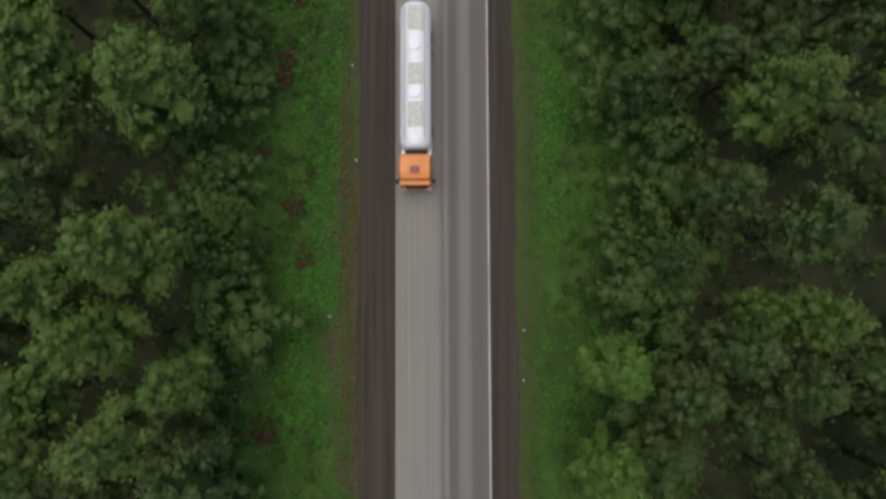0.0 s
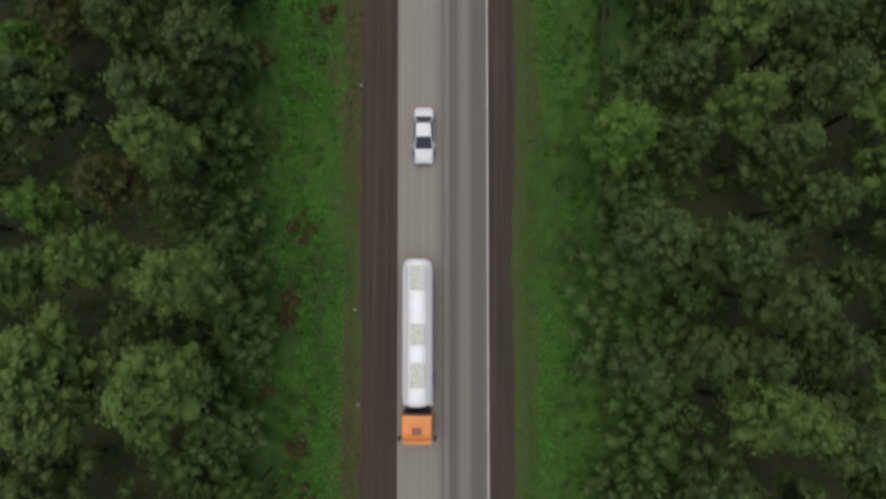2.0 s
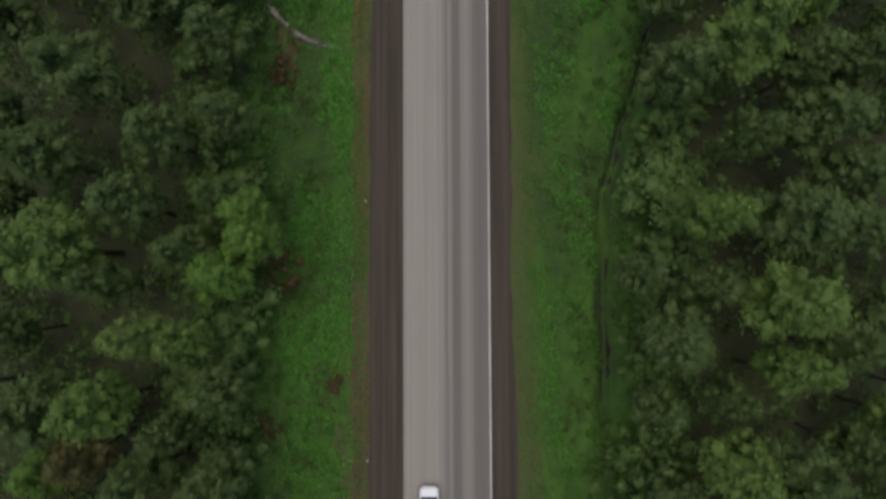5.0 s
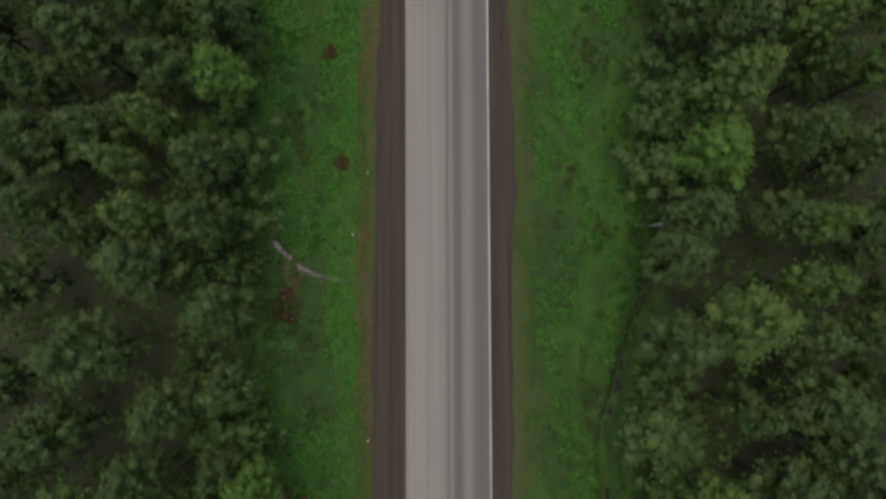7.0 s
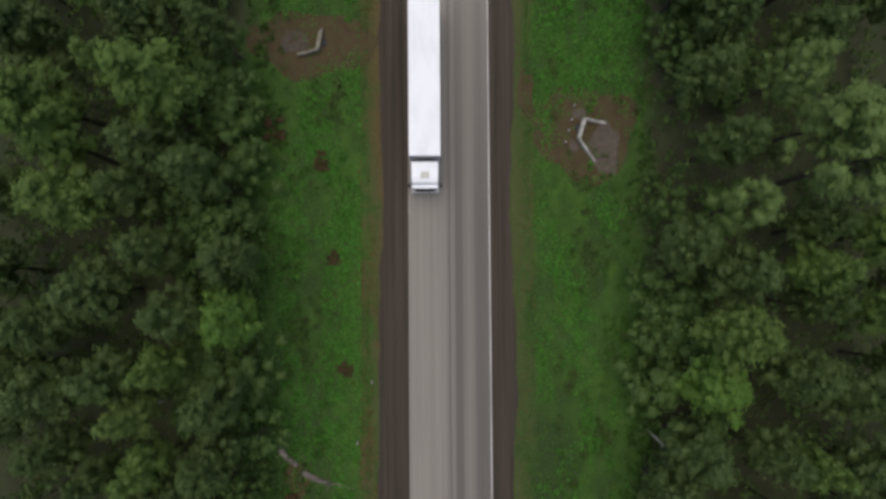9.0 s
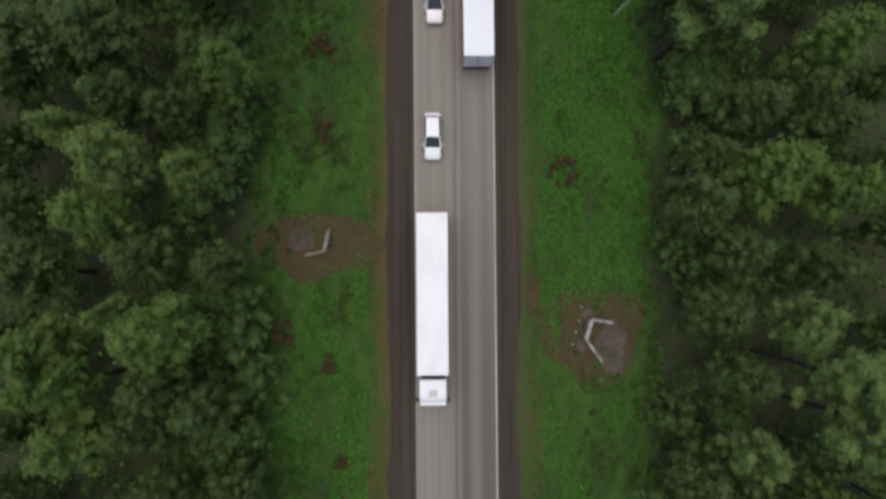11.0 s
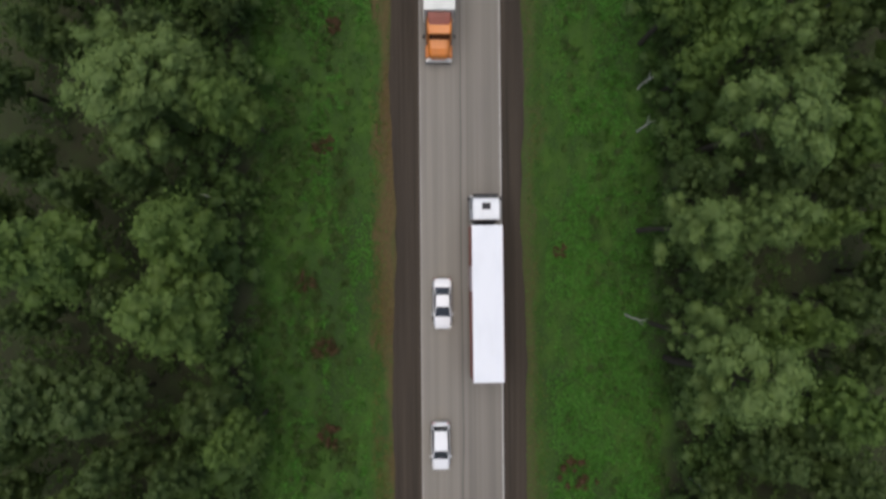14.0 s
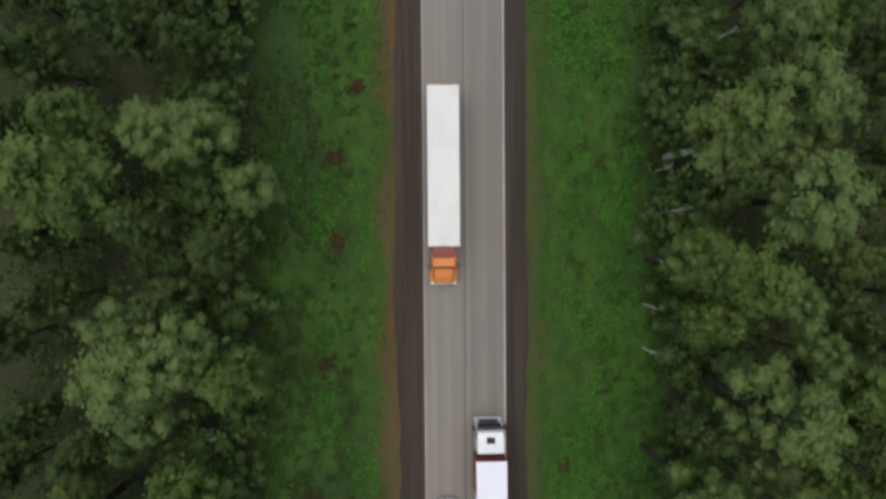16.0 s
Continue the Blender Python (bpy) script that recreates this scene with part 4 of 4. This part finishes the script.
def box_trailer(t, length, paint, roof_paint, skirt, height=4.0, side=None):
    """A box semi-trailer from y=0 at its doors to y=length."""
    body = part("trailer_body", box(-1.29, 1.29, 0, length, 1.15, height - 0.03, 0.05), side or paint, t)
    part("roof_panel", box(-1.29, 1.29, 0.0, length, height - 0.035, height, 0.012), roof_paint, body)
    if side:
        for sx in (-1, 1):
            part("side_panel", box(sx * 1.293 - 0.006, sx * 1.293 + 0.006, length - 5.6, length - 3.4, 1.5, height - 0.3, 0.004), roof_paint, body, "white panel on the red side")
    n = 9
    for k in range(1, n):
        y = length * k / n
        part("roof_seam", box(-1.265, 1.265, y - 0.02, y + 0.02, height - 0.005, height + 0.012), roof_paint, body)
    for s in (-1, 1):
        part("top_rail", box(s * 1.3 - 0.02, s * 1.3 + 0.02, 0, length, height - 0.1, height - 0.02, 0.01), side or paint, body)
        part("side_rail", box(s * 1.3 - 0.03, s * 1.3 + 0.03, 0.02, length - 0.02, 1.02, 1.3, 0.01), skirt, body)
        part("side_guard", box(s * 1.25 - 0.03, s * 1.25 + 0.03, 4.3, length - 4.2, 0.5, 1.0, 0.02), skirt, t)
        part("rear_door", box(s * 0.64 - 0.61, s * 0.64 + 0.61, -0.03, 0.01, 1.2, height - 0.12, 0.01), paint, body)
        part("locking_bar", rod(bmesh.new(), (s * 0.3, -0.05, 1.2), (s * 0.3, -0.05, height - 0.2), 0.02), ALLOY, body)
        part("tail_light", box(s * 1.0 - 0.2, s * 1.0 + 0.2, -0.05, 0.05, 0.85, 1.0, 0.01), TAIL, t)
        part("landing_leg", box(s * 0.9 - 0.08, s * 0.9 + 0.08, length - 3.4, length - 3.2, 0.25, 1.1, 0.01), STEEL, t)
        for k in range(3):
            wheel(t, s * 1.05, 2.2 + 1.31 * k, 0.5, 0.4)
            part("mudguard", box(s * 1.06 - 0.2, s * 1.06 + 0.2, 2.2 + 1.31 * k - 0.5, 2.2 + 1.31 * k + 0.5, 1.01, 1.04), BLACK, t)
    part("pallet_box", box(-1.32, -0.7, length - 5.2, length - 3.7, 0.45, 1.0, 0.03), ROOF_WHITE, t, "pale storage box under the trailer")
    part("chassis_beam", box(-0.5, 0.5, 0.3, length - 0.4, 0.95, 1.16, 0.02), RED, t)
    part("underrun_bar", box(-1.2, 1.2, -0.02, 0.1, 0.42, 0.56, 0.02), STEEL, t)
    return body


def place(t, x, y, turn, label, category):
    t.matrix_basis = pose(x, y, 0.0, 0, 0, turn)
    return tagged(t, label, category, "vehicles on the road")


lorry = new("articulated_lorry")
box_trailer(lorry, 13.1, ROOF_WHITE, ROOF_WHITE, RED, side=RED)
tractor(lorry, 13.6, WHITE, BLACK)
place(lorry, 2.52, 123.45, 0.2, "white articulated lorry with red trailer sides on the road", "lorry")

lorry = new("articulated_lorry")
box_trailer(lorry, 13.6, WHITE, WHITE, STEEL, 3.95)
tractor(lorry, 14.05, WHITE, PATCH, 3.6, WHITE)
place(lorry, -1.58, 110.15, 180, "white articulated lorry with a pale roof hatch on the road", "lorry")


def bonneted_tractor(t, y0):
    """A cab with a long rounded bonnet in front of it."""
    cab = part("cab", loft([hull_ring(y0, 1.1, 1.0, 3.05, 0.15, 1.02), hull_ring(y0 + 0.3, 1.15, 0.7, 3.25, 0.2, 1.08), hull_ring(y0 + 1.0, 1.15, 0.6, 3.2, 0.2, 1.06),
                            hull_ring(y0 + 1.6, 1.13, 0.6, 3.1, 0.22, 1.02), hull_ring(y0 + 1.74, 1.1, 0.6, 2.2, 0.2, 0.98)]), ORANGE, t)
    part("bonnet", loft([hull_ring(y0 + 1.8, 1.0, 0.7, 2.15, 0.22, 0.94), hull_ring(y0 + 2.5, 0.98, 0.7, 2.0, 0.25, 0.9), hull_ring(y0 + 3.0, 0.95, 0.75, 1.75, 0.28, 0.85),
                         hull_ring(y0 + 3.15, 0.85, 0.8, 1.5, 0.25, 0.75)]), ORANGE, cab)
    bm = bmesh.new()
    f = bm.faces.new([bm.verts.new(p) for p in ((-0.9, y0 + 1.77, 2.22), (0.9, y0 + 1.77, 2.22), (0.88, y0 + 1.67, 2.92), (-0.88, y0 + 1.67, 2.92))])
    bmesh.ops.solidify(bm, geom=[f], thickness=0.04)
    part("windscreen", bm, GLASS, cab)
    part("roof_fairing", loft([hull_ring(y0 - 0.05, 1.05, 2.9, 3.6, 0.12, 1.0), hull_ring(y0 + 0.35, 1.05, 2.9, 3.5, 0.12, 0.98), hull_ring(y0 + 0.9, 0.95, 2.9, 3.25, 0.1, 0.85)]), RED, cab, "darker rust-red roof fairing")
    part("bumper", box(-1.15, 1.15, y0 + 3.0, y0 + 3.3, 0.35, 0.75, 0.06), ALLOY, cab)
    for s in (-1, 1):
        part("headlight", box(s * 0.78 - 0.16, s * 0.78 + 0.16, y0 + 3.0, y0 + 3.22, 0.85, 1.1, 0.04), LAMP, cab)
        part("fender", box(s * 1.02 - 0.16, s * 1.02 + 0.16, y0 + 1.9, y0 + 3.05, 0.75, 1.2, 0.12), ORANGE, cab)
        mirror = part("mirror", box(s * 1.32 - 0.1, s * 1.32 + 0.1, y0 + 1.5, y0 + 1.65, 1.9, 2.5, 0.04), BLACK, cab)
        part("mirror_arm", rod(bmesh.new(), (s * 1.08, y0 + 1.4, 2.4), (s * 1.32, y0 + 1.55, 2.4), 0.03), BLACK, mirror)
        part("side_window", box(s * 1.13 - 0.012, s * 1.13 + 0.012, y0 + 0.7, y0 + 1.3, 1.95, 2.6), GLASS, cab)
        part("fuel_tank", box(s * 0.95 - 0.26, s * 0.95 + 0.26, y0 - 1.6, y0 - 0.2, 0.4, 1.0, 0.1), ALLOY, t)
        wheel(t, s * 1.02, y0 + 2.4, 0.5, 0.3)
        for d in (-2.0, -3.25):
            wheel(t, s * 0.95, y0 + d, 0.5, 0.55)
    part("frame_rail", box(-0.45, 0.45, y0 - 3.6, y0 + 2.6, 0.72, 0.95, 0.03), STEEL, t)
    return cab


lorry = new("bonneted_lorry")
box_trailer(lorry, 13.3, CREAM, CREAM, CREAM, 3.9)
bonneted_tractor(lorry, 13.42)
place(lorry, -1.35, 167.9, 180, "bonneted orange lorry with a cream box trailer", "lorry")

tanker = new("tanker_lorry")
rings = []
for y, q in ((0, 0.55), (0.12, 0.8), (0.4, 0.95), (0.9, 1.0), (10.3, 1.0), (10.8, 0.95), (11.1, 0.8), (11.22, 0.55)):
    rings.append([(1.2 * q * math.cos(a), y, 2.15 + 1.12 * q * math.sin(a)) for a in (2 * math.pi * j / 28 for j in range(28))])
tank = part("tank", loft(rings), TANK, tanker, smooth=True)
for y in (1.6, 3.3, 5.0, 6.7, 8.4, 10.0):
    rg = [[(1.2 * q * math.cos(a), y + d, 2.15 + 1.12 * q * math.sin(a)) for a in (2 * math.pi * j / 28 for j in range(28))] for d, q in ((-0.05, 1.0), (-0.04, 1.015), (0.04, 1.015), (0.05, 1.0))]
    part("tank_band", loft(rg), TANK, tank, smooth=True)
for y, long in ((0.5, 1.9), (4.9, 1.6), (7.8, 1.9)):
    part("walkway_plate", box(-0.58, 0.5, y, y + long, 3.2, 3.3, 0.02), PATCH, tank, "grey-green walkway plate")
# white domes added in place of the glints on the tank's top
for y in (3.5, 7.1):
    part("manhole_dome", rod(bmesh.new(), (0.0, y, 3.1), (0.0, y, 3.38), 0.5, 0.45, 24), ROOF_WHITE, tank, "white dome that stands for a highlight on the tank")
for s in (-1, 1):
    part("top_rail", rod(bmesh.new(), (s * 0.75, 0.6, 3.36), (s * 0.75, 10.6, 3.36), 0.03), ALLOY, tank)
    part("side_guard", box(s * 1.17 - 0.03, s * 1.17 + 0.03, 3.6, 8.0, 0.5, 0.95, 0.02), STEEL, tanker)
    part("tail_light", box(s * 0.9 - 0.18, s * 0.9 + 0.18, 0.02, 0.1, 0.85, 1.0, 0.01), TAIL, tanker)
    for k in range(2):
        wheel(tanker, s * 1.02, 1.9 + 1.31 * k, 0.5, 0.4)
part("chassis_beam", box(-0.5, 0.5, 0.1, 11.0, 0.8, 1.12, 0.02), STEEL, tanker)
tractor(tanker, 11.75, ORANGE, RED, 3.25, ORANGE)
place(tanker, -1.42, 18.6, 180, "tanker lorry with an orange cab and white tank", "lorry")


def car(name, paint, length, width, height, x, y, turn, label, estate=False):
    """A saloon or estate car that faces +y: lofted body, glasshouse, roof, lamps and wheels."""
    c = new(name)
    h, w = length / 2, width / 2
    part("body", loft([hull_ring(-h, w * 0.78, 0.38, 0.78, 0.12, w * 0.74), hull_ring(-h + 0.12, w * 0.92, 0.28, 0.92, 0.16, w * 0.86), hull_ring(-h + 0.55, w, 0.22, 0.98, 0.18, w * 0.93),
                       hull_ring(-0.3, w, 0.2, 0.95, 0.16, w * 0.94), hull_ring(h * 0.38, w, 0.2, 0.93, 0.16, w * 0.93), hull_ring(h - 0.5, w * 0.97, 0.22, 0.84, 0.18, w * 0.86),
                       hull_ring(h - 0.14, w * 0.86, 0.28, 0.74, 0.16, w * 0.76), hull_ring(h, w * 0.7, 0.36, 0.64, 0.1, w * 0.66)], None), paint, c, smooth=True)
    back = -h + (0.3 if estate else 0.75)
    gh = part("glasshouse", loft([hull_ring(back, w * 0.88, 0.85, 0.97, 0.04, w * 0.84), hull_ring(back + (0.25 if estate else 0.6), w * 0.88, 0.85, height - 0.05, 0.1, w * 0.68),
                                  hull_ring(h * 0.08, w * 0.89, 0.85, height - 0.03, 0.1, w * 0.69), hull_ring(h * 0.5, w * 0.86, 0.82, 0.93, 0.04, w * 0.8)]), GLASS, c, "dark tinted windows")
    part("roof", loft([hull_ring(back + (0.3 if estate else 0.66), w * 0.66, height - 0.08, height - 0.01, 0.03), hull_ring(-0.2, w * 0.71, height - 0.08, height + 0.01, 0.03),
                       hull_ring(h * 0.1, w * 0.67, height - 0.08, height - 0.005, 0.03)]), paint, gh)
    for s in (-1, 1):
        for ya, yb in ((back + (0.25 if estate else 0.55), back), (h * 0.07, h * 0.5)):
            part("pillar", rod(bmesh.new(), (s * w * 0.69, ya, height - 0.06), (s * w * 0.86, yb, 0.93), 0.045, 0.05, 6), paint, gh)
        part("mirror", box(s * w * 1.03 - 0.1, s * w * 1.03 + 0.1, h * 0.36, h * 0.36 + 0.14, 0.92, 1.06, 0.04), paint, c)
        part("headlight", box(s * w * 0.68 - 0.17, s * w * 0.68 + 0.17, h - 0.26, h - 0.06, 0.58, 0.72, 0.04), LAMP, c)
        part("tail_light", box(s * w * 0.72 - 0.14, s * w * 0.72 + 0.14, -h + 0.02, -h + 0.16, 0.68, 0.84, 0.03), TAIL, c)
        wheel(c, s * (w - 0.1), h * 0.6, 0.31, 0.2)
        wheel(c, s * (w - 0.1), -h * 0.58, 0.31, 0.2)
    part("number_plate", box(-0.26, 0.26, h - 0.03, h + 0.01, 0.42, 0.53), STONE, c)
    return place(c, x, y, turn, label, "car")


car("saloon_car", SILVER, 4.5, 1.72, 1.45, -1.0, 28.5, 180, "silver saloon car with dark windows on the road")
car("saloon_car", CAR_WHITE, 4.45, 1.7, 1.45, -1.2, 129.8, 180, "white saloon car with dark windows on the road")
car("estate_car", CAR_WHITE, 4.2, 1.68, 1.5, -1.45, 117.3, 180, "white estate car with dark windows on the road", True)
